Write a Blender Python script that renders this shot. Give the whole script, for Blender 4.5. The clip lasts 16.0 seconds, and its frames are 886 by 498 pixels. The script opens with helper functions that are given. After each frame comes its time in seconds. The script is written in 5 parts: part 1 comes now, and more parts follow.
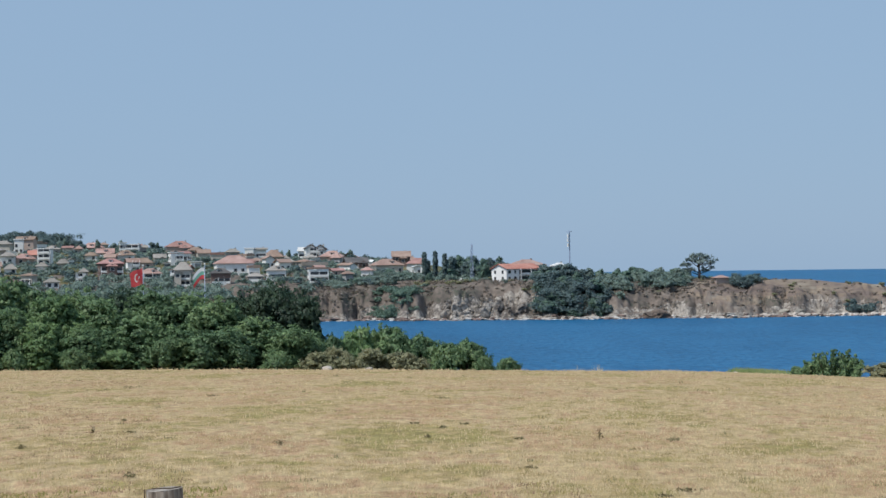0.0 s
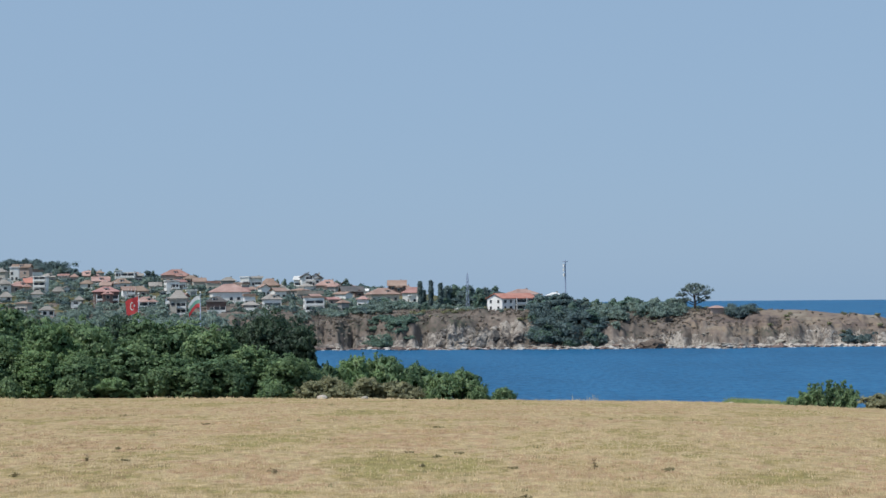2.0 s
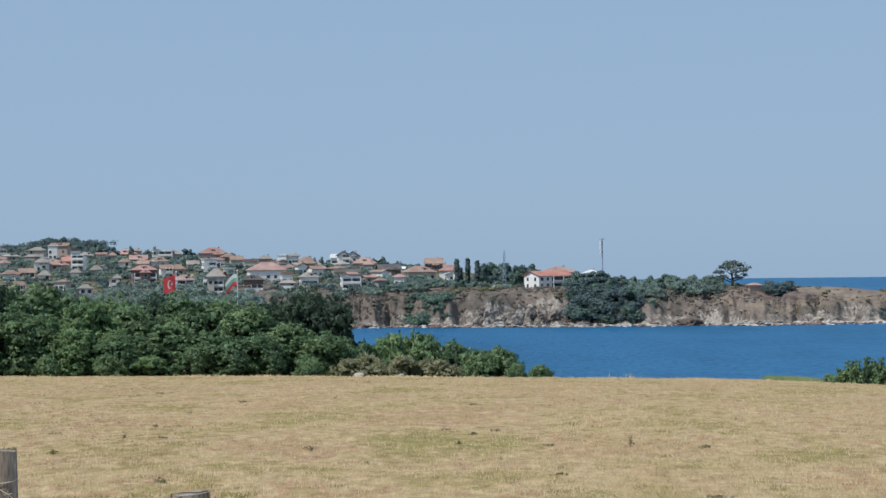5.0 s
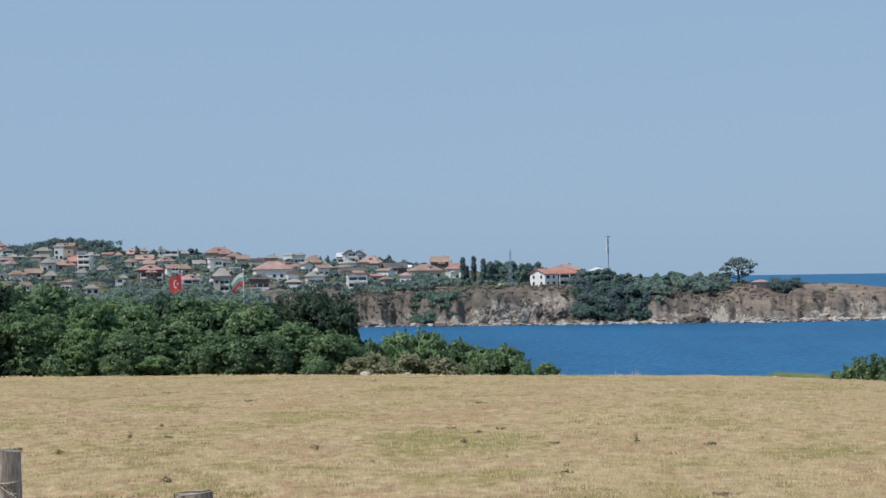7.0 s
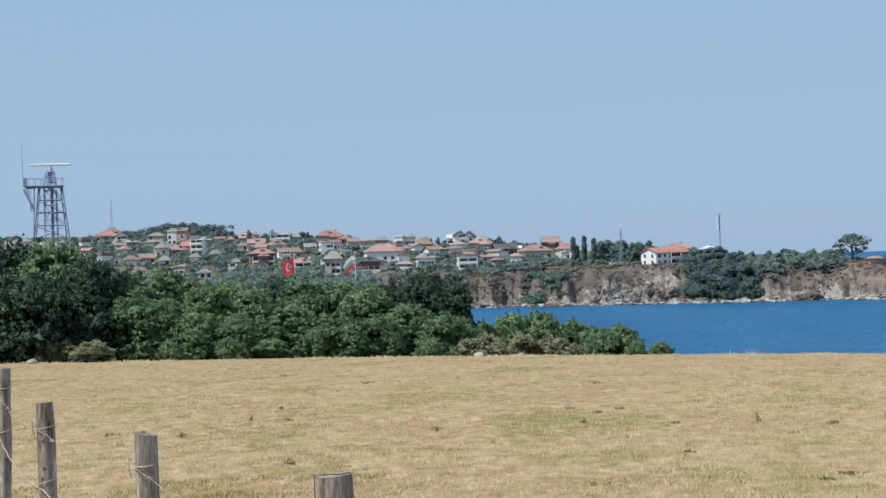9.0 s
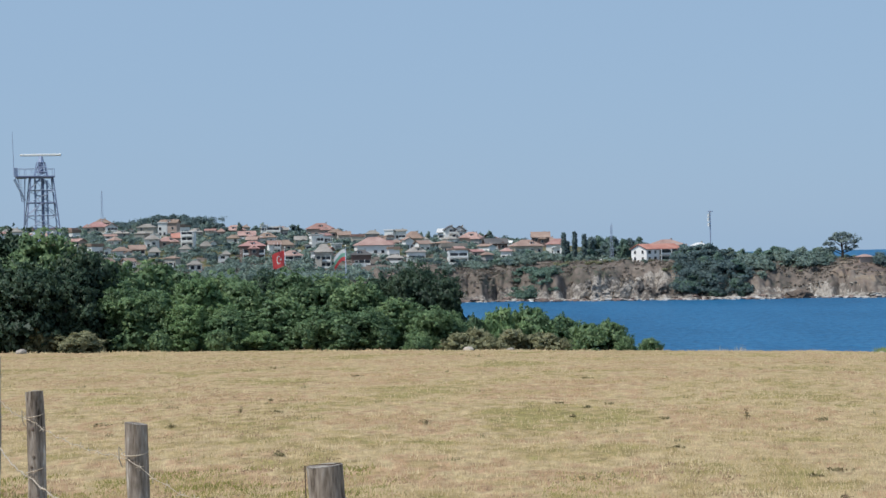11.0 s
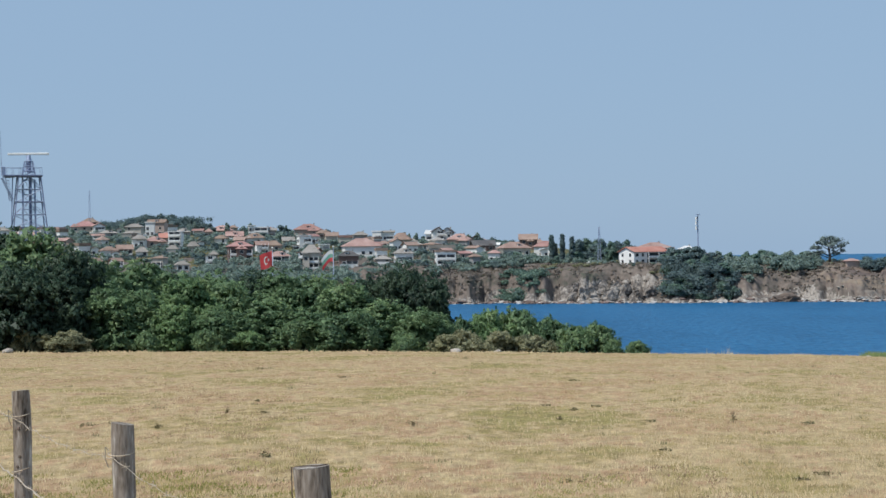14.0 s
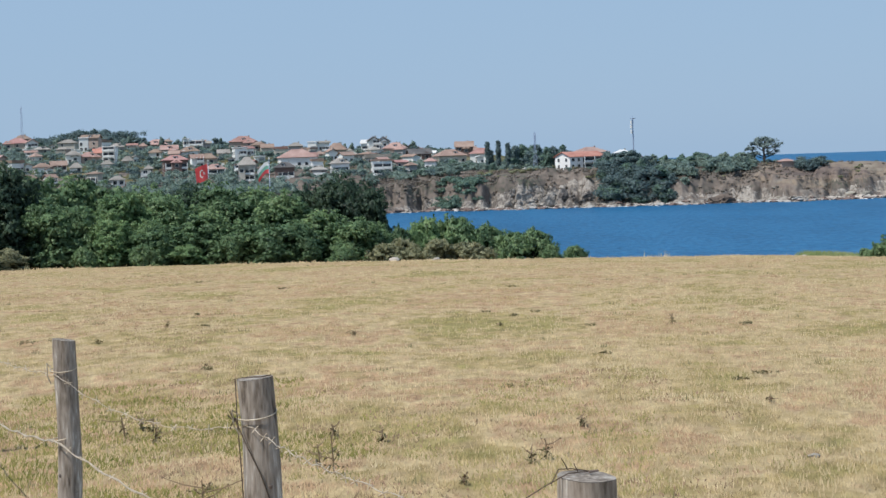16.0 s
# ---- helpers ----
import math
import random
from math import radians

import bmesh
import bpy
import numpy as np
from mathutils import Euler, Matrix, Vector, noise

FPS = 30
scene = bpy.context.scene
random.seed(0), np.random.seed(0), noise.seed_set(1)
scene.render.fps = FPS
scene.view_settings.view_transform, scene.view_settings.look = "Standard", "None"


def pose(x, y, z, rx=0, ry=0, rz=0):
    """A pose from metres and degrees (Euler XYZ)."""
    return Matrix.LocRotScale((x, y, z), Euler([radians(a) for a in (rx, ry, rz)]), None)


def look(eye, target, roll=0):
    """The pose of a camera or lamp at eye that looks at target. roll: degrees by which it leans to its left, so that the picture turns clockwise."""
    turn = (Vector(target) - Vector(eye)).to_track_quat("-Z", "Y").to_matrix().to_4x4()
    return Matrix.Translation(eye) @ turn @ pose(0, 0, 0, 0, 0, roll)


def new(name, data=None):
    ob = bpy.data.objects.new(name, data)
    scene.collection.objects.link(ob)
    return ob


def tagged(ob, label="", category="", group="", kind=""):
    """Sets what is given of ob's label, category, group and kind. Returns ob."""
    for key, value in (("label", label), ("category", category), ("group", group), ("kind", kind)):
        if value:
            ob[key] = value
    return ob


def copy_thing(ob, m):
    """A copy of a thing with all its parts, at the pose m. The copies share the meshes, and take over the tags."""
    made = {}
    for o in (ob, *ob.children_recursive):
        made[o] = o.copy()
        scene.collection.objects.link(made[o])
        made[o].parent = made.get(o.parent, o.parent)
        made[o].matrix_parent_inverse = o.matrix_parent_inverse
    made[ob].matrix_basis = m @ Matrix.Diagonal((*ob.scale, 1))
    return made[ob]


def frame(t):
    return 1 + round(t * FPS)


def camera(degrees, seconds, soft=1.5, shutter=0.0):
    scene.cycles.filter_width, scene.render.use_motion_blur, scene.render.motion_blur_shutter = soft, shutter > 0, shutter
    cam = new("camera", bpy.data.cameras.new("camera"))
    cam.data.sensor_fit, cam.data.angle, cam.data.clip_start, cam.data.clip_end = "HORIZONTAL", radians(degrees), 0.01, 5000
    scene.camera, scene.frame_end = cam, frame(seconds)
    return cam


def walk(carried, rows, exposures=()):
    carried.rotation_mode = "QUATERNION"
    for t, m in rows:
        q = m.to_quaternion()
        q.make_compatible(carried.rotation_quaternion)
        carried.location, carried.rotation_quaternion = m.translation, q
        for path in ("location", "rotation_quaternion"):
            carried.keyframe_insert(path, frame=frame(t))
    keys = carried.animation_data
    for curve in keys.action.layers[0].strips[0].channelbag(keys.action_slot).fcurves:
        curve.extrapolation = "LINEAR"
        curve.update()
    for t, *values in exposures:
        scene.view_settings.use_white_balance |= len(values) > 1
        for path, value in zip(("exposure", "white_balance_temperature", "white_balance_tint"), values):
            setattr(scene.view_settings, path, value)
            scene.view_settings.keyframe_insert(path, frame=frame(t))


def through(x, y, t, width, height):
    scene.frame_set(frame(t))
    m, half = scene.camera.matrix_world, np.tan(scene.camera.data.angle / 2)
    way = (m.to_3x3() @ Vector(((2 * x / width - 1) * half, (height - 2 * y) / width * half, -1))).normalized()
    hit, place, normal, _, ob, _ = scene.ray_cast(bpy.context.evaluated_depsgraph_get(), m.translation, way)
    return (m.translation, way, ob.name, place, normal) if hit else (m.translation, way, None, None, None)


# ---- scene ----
EXPOSURES = [(t, s, 6330, 10) for t, s in ((0, 0.08), (7.5, 0.08), (8.5, 0.14), (9.0, 0.24), (9.2, 0.24), (11.3, 0.14), (15, 0.1), (15.5, 0.14), (16, 0.22))]
cam = camera(25.252, 16.0, soft=1.5)
walk(cam, [
    (0, pose(0.072, 0, 2.014, 90.450, 0.700, 0.006)),
    (0.5, pose(0.074, 0, 2.013, 91.027, 0.537, -0.068)),
    (1, pose(0.075, 0, 2.012, 90.802, 0.698, 0.024)),
    (1.5, pose(0.077, 0, 2.011, 90.903, 0.631, 0.645)),
    (2, pose(0.078, 0, 2.011, 91.297, 0.497, -0.117)),
    (2.5, pose(0.080, 0, 2.010, 91.323, 0.461, -0.371)),
    (3, pose(0.081, 0, 2.009, 91.186, 0.611, -0.630)),
    (3.5, pose(0.083, 0, 2.008, 90.569, 0.604, 0.402)),
    (4, pose(0.086, 0, 2.007, 90.614, 0.824, 0.673)),
    (4.5, pose(0.090, 0, 2.007, 90.693, 0.606, 0.179)),
    (4.7, pose(0.091, 0, 2.007, 90.656, 0.521, 0.896)),
    (6.8, pose(0.110, 0, 2.005, 90.771, 1.002, 0.845)),
    (7, pose(0.109, 0, 2.006, 90.618, 0.878, 1.124)),
    (7.5, pose(0.103, 0, 2.007, 90.317, 0.924, 0.997)),
    (8, pose(0.092, 0, 2.007, 90.281, 1.171, 1.969)),
    (8.5, pose(0.058, 0, 2.010, 88.651, 2.314, 0.942)),
    (8.6, pose(0.048, 0, 2.010, 88.774, 1.740, 2.895)),
    (9, pose(0.012, 0, 2.011, 90.129, 1.574, 4.315)),
    (9.2, pose(0.008, 0, 2.008, 90.526, 1.763, 4.386)),
    (11.3, pose(0.003, 0, 2.000, 89.786, 0.693, 3.725)),
    (11.5, pose(0.003, 0, 2.000, 89.661, 0.529, 3.454)),
    (12, pose(0.000, 0, 2.000, 89.372, 0.330, 3.463)),
    (12.5, pose(0.001, 0, 2.000, 89.997, 0.328, 3.107)),
    (13, pose(0.002, 0, 2.000, 89.536, 0.565, 3.603)),
    (13.5, pose(0.004, 0, 2.000, 89.609, 0.793, 3.328)),
    (14, pose(0.002, 0, 2.001, 89.999, 0.664, 3.682)),
    (14.5, pose(0.006, 0, 2.001, 89.876, 0.751, 3.055)),
    (15, pose(0.011, 0, 2.000, 90.094, 0.771, 2.984)),
    (15.5, pose(0.008, 0, 2.000, 89.200, 1.205, 2.764)),
    (16, pose(-0.007, 0, 1.998, 87.309, 1.927, 1.831)),
], EXPOSURES)

# ---- light: a high sun from behind the left shoulder, under a clear hazy sky ----
SUN_UP, SUN_TURN = 56.0, 235.0
world = bpy.data.worlds.new("world")
scene.world = world
world.use_nodes = True
wn, wl = world.node_tree.nodes, world.node_tree.links
sky = wn.new("ShaderNodeTexSky")
sky.sky_type = "NISHITA"
sky.sun_disc = False
sky.sun_elevation, sky.sun_rotation = radians(SUN_UP), radians(SUN_TURN)
sky.altitude, sky.air_density, sky.dust_density, sky.ozone_density = 0, 1.0, 0.6, 2.5
haze = wn.new("ShaderNodeMix")
haze.data_type = "RGBA"
haze.inputs["Factor"].default_value = 0.88
haze.inputs["B"].default_value = (3.20, 4.62, 6.42, 1)
wl.new(sky.outputs["Color"], haze.inputs["A"])
wl.new(haze.outputs["Result"], wn["Background"].inputs["Color"])
wn["Background"].inputs["Strength"].default_value = 0.09
sun_lamp = bpy.data.lights.new("sun", "SUN")
sun_lamp.energy, sun_lamp.angle, sun_lamp.color = 3.4, radians(0.55), (1.0, 0.95, 0.86)
sun = new("sun", sun_lamp)
su, st = radians(SUN_UP), radians(SUN_TURN)
toward = Vector((math.sin(st) * math.cos(su), math.cos(st) * math.cos(su), math.sin(su)))
sun.matrix_world = look(toward * 60, (0, 0, 0))

# ---- the lie of the land: x to the right, y ahead, metres; the eye stands 2 m over the field ----
SEA = -21.4
EYE = 2.0
FAN = 3500.0


def ramp(v, a, b):
    s = np.clip((np.asarray(v, float) - a) / (b - a), 0, 1)
    return s * s * (3 - 2 * s)


def grain(x, y, seed=0):
    """Smooth value noise in -1 to 1."""
    x, y = np.asarray(x, float), np.asarray(y, float)
    xi, yi = np.floor(x), np.floor(y)
    u, v = x - xi, y - yi
    u, v = u * u * (3 - 2 * u), v * v * (3 - 2 * v)

    def cell(i, j):
        s = np.sin(i * 127.1 + j * 311.7 + seed * 74.7) * 43758.5453
        return 2 * (s - np.floor(s)) - 1
    a, b, c, d = cell(xi, yi), cell(xi + 1, yi), cell(xi, yi + 1), cell(xi + 1, yi + 1)
    return (a * (1 - u) + b * u) * (1 - v) + (c * (1 - u) + d * u) * v


def layers(x, y, n=4, seed=0):
    s, k = 0, 1.0
    for i in range(n):
        s = s + grain(x / k, y / k, seed + i) * k
        k *= 0.5
    return s


def land(x, y):
    """Height of the ground: the field, the slope behind it, the sea bed, the headland with its cliff and the town's hill."""
    x, y = np.asarray(x, float), np.asarray(y, float)
    d = np.hypot(x, y)
    a = np.arctan2(x, y) * FAN
    e = np.maximum(d - 7.5, 0)
    field = -0.012 * e - 0.00027 * e * e - 0.017 * np.clip(x, -40, 40) * (np.minimum(d, 95) / 86) ** 2
    field = field - 0.22 * ramp(a, 430, 800) * (np.minimum(d, 95) / 86) ** 2
    field = field + 0.035 * layers(x / 3.1, y / 3.1, 3, 3) * ramp(d, 3, 8)
    west = ramp(a, -230, -420)
    fall = -3.0 - (0.13 * (1 - west) + 0.045 * west) * (d - 88)
    fall = np.maximum(fall, (-30 * (1 - west) - 11.0 * west))
    back = ramp(np.abs(a), 1800, 3200)
    fall = fall * (1 - back) + (-3.0) * back
    near = np.where(d < 88, np.maximum(field, -9), np.minimum(fall, np.maximum(field, -9)))
    near = np.where((d > 88) & (back > 0.5), -3.0 - 0.002 * (d - 88), near)
    # headland: a broken face at the water, a smoother slope above it
    coast = 833 + 12 * grain(a / 170, 0.3, 5) + 7 + 14 * ramp(a, 450, 900)
    shore = coast - 12 * np.abs(grain(a / 62, 1.3, 6)) - 8 * np.abs(grain(a / 24, 2.2, 7)) - 2.0 * np.abs(grain(a / 9, 3.2, 9))
    p = d - shore
    q = d - coast + 4
    top = 15.6 - 0.8 * ramp(a, 450, 560) - 2.6 * ramp(a, 580, 790)
    steep = 17 + 14 * ramp(grain(a / 90, 4.4, 8), -0.2, 0.5) + 6 * ramp(a, 420, 560)
    low = 0.66 - 0.16 * ramp(a, 230, 420)
    rough = layers(a / 26, p / 9, 6, 11) * 2.0 + 1.5 * (np.abs(grain(a / 40 + p / 40, p / 60, 17)) - 0.35)
    ledge = np.clip(p / 3.0, 0, 1) * 1.0
    face = ramp(p, 3, steep) * (low * top) + rough * 1.2 * ramp(p, 1, 8) * (1 - ramp(p, steep, steep + 16))
    step = 2.1 + 0.3 * grain(a / 70, 0.6, 23)
    face = face + 0.30 * np.sin(6.283 * face / step) * ramp(p, 2, 6) * (0.35 + 0.65 * ramp(a, 400, 520))
    slope = ramp(q, 12, 48 + 8 * grain(a / 60, 7.7, 25)) * ((1 - low) * top - 1.0) + 0.5 * layers(a / 20, q / 12, 3, 27) * ramp(q, 10, 20) * (1 - ramp(q, 34, 50))
    cap = 10 + 12 * ramp(a, -300, -720)
    rise = 0.085 * ramp(a, 160, -380) * np.maximum(p - 48, 0)
    rise = cap * np.tanh(rise / cap * 1.1) - np.maximum(p - 430, 0) * 0.08
    far = SEA + np.where(p < 0, p * 0.25, ledge + face + slope + rise)
    far = far + 0.35 * layers(x / 23, y / 23, 3, 21) * ramp(p, 30, 60)
    tip = ramp(a, 330, 560) * ramp(p, 62, 120)
    far = far - tip * 40
    if np.any((p > 0) & (p < 36)):
        for ga, gw, deep in ((83, 2.6, 2.6), (64, 2.0, 1.8), (104, 2.4, 2.2), (128, 3.0, 2.0), (32, 3.5, 2.2), (13, 2.6, 1.8), (455, 5.0, 3.0), (405, 6.0, 1.5), (562, 4.0, 2.0), (596, 3.0, 1.6), (668, 5.0, 2.8), (735, 9.0, 2.6), (-22, 6.0, 2.2), (-140, 3.5, 1.8), (-166, 5.0, 2.0)):
            far = far - deep * np.exp(-((a - ga - (p - 14) * 0.35 + 2.0 * grain(p / 5, ga, 61)) / gw) ** 2) * ramp(p, 0, 5) * (1 - ramp(p, 20, 36))
    # the blunt outer end of the headland, falling to the water
    end = np.clip((a - 750 + 7 * grain(p / 7, 0.5, 51)) / 66, 0, 1) ** 2.5
    far = far - np.maximum(far - SEA, 0) * end - 4 * ramp(a, 812, 832)
    far = np.maximum(far, -40)
    return np.where(d < 250, near, np.maximum(near, far))

# ---- materials ----
def material(name, colours, scale=1.0, rough=0.85, fine=8.0, bump=0.3, metal=0.0, spread=0.0, stretch=(1, 1, 1), spec=0.3, island=False, span=0.17, facet=0.0):
    """Colours run along two scales of noise in metres; spread: how far pieces differ from one another."""
    m = bpy.data.materials.new(name)
    m.use_nodes = True
    n, l = m.node_tree.nodes, m.node_tree.links
    b = n["Principled BSDF"]
    geo = n.new("ShaderNodeNewGeometry")
    mp = n.new("ShaderNodeMapping")
    mp.inputs["Scale"].default_value = stretch
    l.new(geo.outputs["Position"], mp.inputs["Vector"])
    big, small = n.new("ShaderNodeTexNoise"), n.new("ShaderNodeTexNoise")
    for t, s in ((big, scale), (small, scale * fine)):
        t.inputs["Scale"].default_value, t.inputs["Detail"].default_value = s, 5.0
        l.new(mp.outputs["Vector"], t.inputs["Vector"])
    mix = n.new("ShaderNodeMix")
    mix.inputs["Factor"].default_value = 0.42
    l.new(big.outputs["Fac"], mix.inputs["A"])
    l.new(small.outputs["Fac"], mix.inputs["B"])
    height = small.outputs["Fac"]
    if facet:
        cells = n.new("ShaderNodeTexVoronoi")
        cells.feature = "DISTANCE_TO_EDGE"
        cells.inputs["Scale"].default_value = facet
        warp = n.new("ShaderNodeVectorMath")
        warp.operation = "MULTIPLY_ADD"
        warp.inputs[1].default_value = (2.2, 2.2, 2.2)
        l.new(small.outputs["Color"], warp.inputs[0])
        l.new(mp.outputs["Vector"], warp.inputs[2])
        l.new(warp.outputs["Vector"], cells.inputs["Vector"])
        crack = n.new("ShaderNodeMapRange")
        crack.inputs["From Max"].default_value = 0.16
        l.new(cells.outputs["Distance"], crack.inputs["Value"])
        add = n.new("ShaderNodeMath")
        l.new(crack.outputs["Result"], add.inputs[0])
        l.new(small.outputs["Fac"], add.inputs[1])
        height = add.outputs["Value"]
    ramp_node = n.new("ShaderNodeValToRGB")
    cr = ramp_node.color_ramp
    lo, hi = 0.5 - span, 0.5 + span
    while len(cr.elements) < len(colours):
        cr.elements.new(0.5)
    for i, c in enumerate(colours):
        cr.elements[i].position = lo + (hi - lo) * i / max(1, len(colours) - 1)
        cr.elements[i].color = (*c, 1)
    l.new(mix.outputs["Result"], ramp_node.inputs["Fac"])
    last = ramp_node.outputs["Color"]
    if spread:
        hsv = n.new("ShaderNodeHueSaturation")
        who = geo.outputs["Random Per Island"] if island else n.new("ShaderNodeObjectInfo").outputs["Random"]
        v = n.new("ShaderNodeMapRange")
        v.inputs["To Min"].default_value, v.inputs["To Max"].default_value = 1 - spread, 1 + spread
        h = n.new("ShaderNodeMapRange")
        h.inputs["To Min"].default_value, h.inputs["To Max"].default_value = 0.5 + spread * 0.06, 0.5 - spread * 0.06
        l.new(who, v.inputs["Value"])
        l.new(who, h.inputs["Value"])
        l.new(v.outputs["Result"], hsv.inputs["Value"])
        l.new(h.outputs["Result"], hsv.inputs["Hue"])
        l.new(last, hsv.inputs["Color"])
        last = hsv.outputs["Color"]
    l.new(last, b.inputs["Base Color"])
    b.inputs["Roughness"].default_value, b.inputs["Metallic"].default_value = rough, metal
    b.inputs["Specular IOR Level"].default_value = spec
    if bump:
        bp = n.new("ShaderNodeBump")
        bp.inputs["Strength"].default_value, bp.inputs["Distance"].default_value = bump, 0.3 / (scale * fine)
        l.new(height, bp.inputs["Height"])
        l.new(bp.outputs["Normal"], b.inputs["Normal"])
    return m


def foliage(name, colours, spread=0.28, scale=0.5, through=0.38):
    m = material(name, colours, scale, 0.55, 6, 0, spread=spread, island=True, spec=0.35)
    n, l = m.node_tree.nodes, m.node_tree.links
    b = n["Principled BSDF"]
    out = n["Material Output"]
    thin = n.new("ShaderNodeBsdfTranslucent")
    l.new(b.inputs["Base Color"].links[0].from_socket, thin.inputs["Color"])
    both = n.new("ShaderNodeMixShader")
    both.inputs["Fac"].default_value = through
    l.new(b.outputs["BSDF"], both.inputs[1])
    l.new(thin.outputs["BSDF"], both.inputs[2])
    l.new(both.outputs["Shader"], out.inputs["Surface"])
    return m


STRAW, PINKISH, GREENISH, PALE = (0.345, 0.262, 0.136), (0.372, 0.246, 0.150), (0.268, 0.226, 0.096), (0.432, 0.334, 0.194)


def field_material(name, spread=0.0):
    """Dry mown grass: patches of metres, of a hand's breadth and of single tufts, each with its own tint."""
    m = bpy.data.materials.new(name)
    m.use_nodes = True
    n, l = m.node_tree.nodes, m.node_tree.links
    b = n["Principled BSDF"]
    geo = n.new("ShaderNodeNewGeometry")
    mp = n.new("ShaderNodeMapping")
    mp.inputs["Scale"].default_value = (0.9, 0.45, 1)
    l.new(geo.outputs["Position"], mp.inputs["Vector"])
    fac = []
    for s, detail in ((0.45, 3.0), (3.2, 4.0), (17.0, 4.0), (5.5, 3.0)):
        t = n.new("ShaderNodeTexNoise")
        t.inputs["Scale"].default_value, t.inputs["Detail"].default_value = s, detail
        l.new(mp.outputs["Vector"], t.inputs["Vector"])
        fac.append(t.outputs["Fac"])
    tint = n.new("ShaderNodeMix")
    tint.inputs["Factor"].default_value = 0.40
    l.new(fac[0], tint.inputs["A"])
    l.new(fac[1], tint.inputs["B"])
    cr = n.new("ShaderNodeValToRGB")
    while len(cr.color_ramp.elements) < 5:
        cr.color_ramp.elements.new(0.5)
    for e, p, c in zip(cr.color_ramp.elements, (0.39, 0.455, 0.50, 0.555, 0.62), (GREENISH, STRAW, PALE, PINKISH, STRAW)):
        e.position, e.color = p, (*c, 1)
    l.new(tint.outputs["Result"], cr.inputs["Fac"])
    val = n.new("ShaderNodeMapRange")
    val.inputs["From Min"].default_value, val.inputs["From Max"].default_value = 0.3, 0.7
    val.inputs["To Min"].default_value, val.inputs["To Max"].default_value = 0.80, 1.20
    l.new(fac[2], val.inputs["Value"])
    tuft = n.new("ShaderNodeMapRange")
    tuft.inputs["From Min"].default_value, tuft.inputs["From Max"].default_value = 0.34, 0.66
    tuft.inputs["To Min"].default_value, tuft.inputs["To Max"].default_value = 0.80, 1.16
    l.new(fac[3], tuft.inputs["Value"])
    shade = n.new("ShaderNodeVectorMath")
    shade.operation = "SCALE"
    l.new(cr.outputs["Color"], shade.inputs["Vector"])
    l.new(tuft.outputs["Result"], shade.inputs["Scale"])
    hsv = n.new("ShaderNodeHueSaturation")
    l.new(shade.outputs["Vector"], hsv.inputs["Color"])
    if spread:
        own = n.new("ShaderNodeMapRange")
        own.inputs["To Min"].default_value, own.inputs["To Max"].default_value = 1 - spread, 1 + spread
        l.new(geo.outputs["Random Per Island"], own.inputs["Value"])
        l.new(own.outputs["Result"], hsv.inputs["Value"])
    else:
        l.new(val.outputs["Result"], hsv.inputs["Value"])
        bp = n.new("ShaderNodeBump")
        bp.inputs["Strength"].default_value, bp.inputs["Distance"].default_value = 0.5, 0.02
        l.new(fac[2], bp.inputs["Height"])
        l.new(bp.outputs["Normal"], b.inputs["Normal"])
    l.new(hsv.outputs["Color"], b.inputs["Base Color"])
    b.inputs["Roughness"].default_value, b.inputs["Specular IOR Level"].default_value = 0.95, 0.05
    return m


field_mat = field_material("dry_field")
blade_mat = field_material("grass_blade", 0.24)
scrub_mat = material("scrub_land", [(0.05, 0.065, 0.03), (0.10, 0.10, 0.05), (0.24, 0.19, 0.11)], 0.03, 0.95, 9, 0.5, spec=0.1)
cliff_mat = material("cliff_rock", [(0.060, 0.053, 0.050), (0.185, 0.164, 0.148), (0.400, 0.362, 0.322), (0.150, 0.122, 0.108)], 0.12, 0.95, 7, 1.0, stretch=(1, 1, 0.7), spec=0.1, facet=0.30)
heath_mat = material("dry_heath", [(0.078, 0.084, 0.066), (0.132, 0.114, 0.098), (0.178, 0.146, 0.126), (0.230, 0.200, 0.172)], 0.06, 0.95, 7, 0.8, spec=0.1, span=0.14)
top_mat = material("dry_clifftop", [(0.125, 0.100, 0.092), (0.185, 0.146, 0.126), (0.232, 0.186, 0.145), (0.300, 0.262, 0.215)], 0.045, 0.95, 7, 0.8, spec=0.1, stretch=(0.6, 0.6, 2.5), span=0.15)
rock_mat = material("pale_rock", [(0.20, 0.17, 0.145), (0.40, 0.355, 0.305), (0.56, 0.515, 0.45)], 0.6, 0.9, 6, 0.6, spread=0.25)
white_rock_mat = material("bleached_rock", [(0.26, 0.235, 0.21), (0.44, 0.41, 0.375), (0.60, 0.575, 0.54)], 0.5, 0.9, 6, 0.5, spread=0.15)
dark_rock_mat = material("dark_rock", [(0.05, 0.045, 0.04), (0.16, 0.12, 0.10), (0.22, 0.17, 0.13)], 0.25, 0.85, 6, 0.6, spread=0.25)
leaf_mat = foliage("oak_leaf", [(0.084, 0.152, 0.082), (0.158, 0.254, 0.124), (0.275, 0.375, 0.176)])
# darker copy of the oak leaf: the belt's deep shade is in the colour
shaded_leaf_mat = foliage("shaded_leaf", [(0.034, 0.066, 0.046), (0.060, 0.104, 0.066), (0.108, 0.160, 0.092)])
light_leaf_mat = foliage("light_leaf", [(0.110, 0.196, 0.092), (0.175, 0.282, 0.124), (0.270, 0.375, 0.170)])
grey_leaf_mat = foliage("grey_scrub_leaf", [(0.200, 0.212, 0.125), (0.290, 0.296, 0.175), (0.380, 0.375, 0.225)])
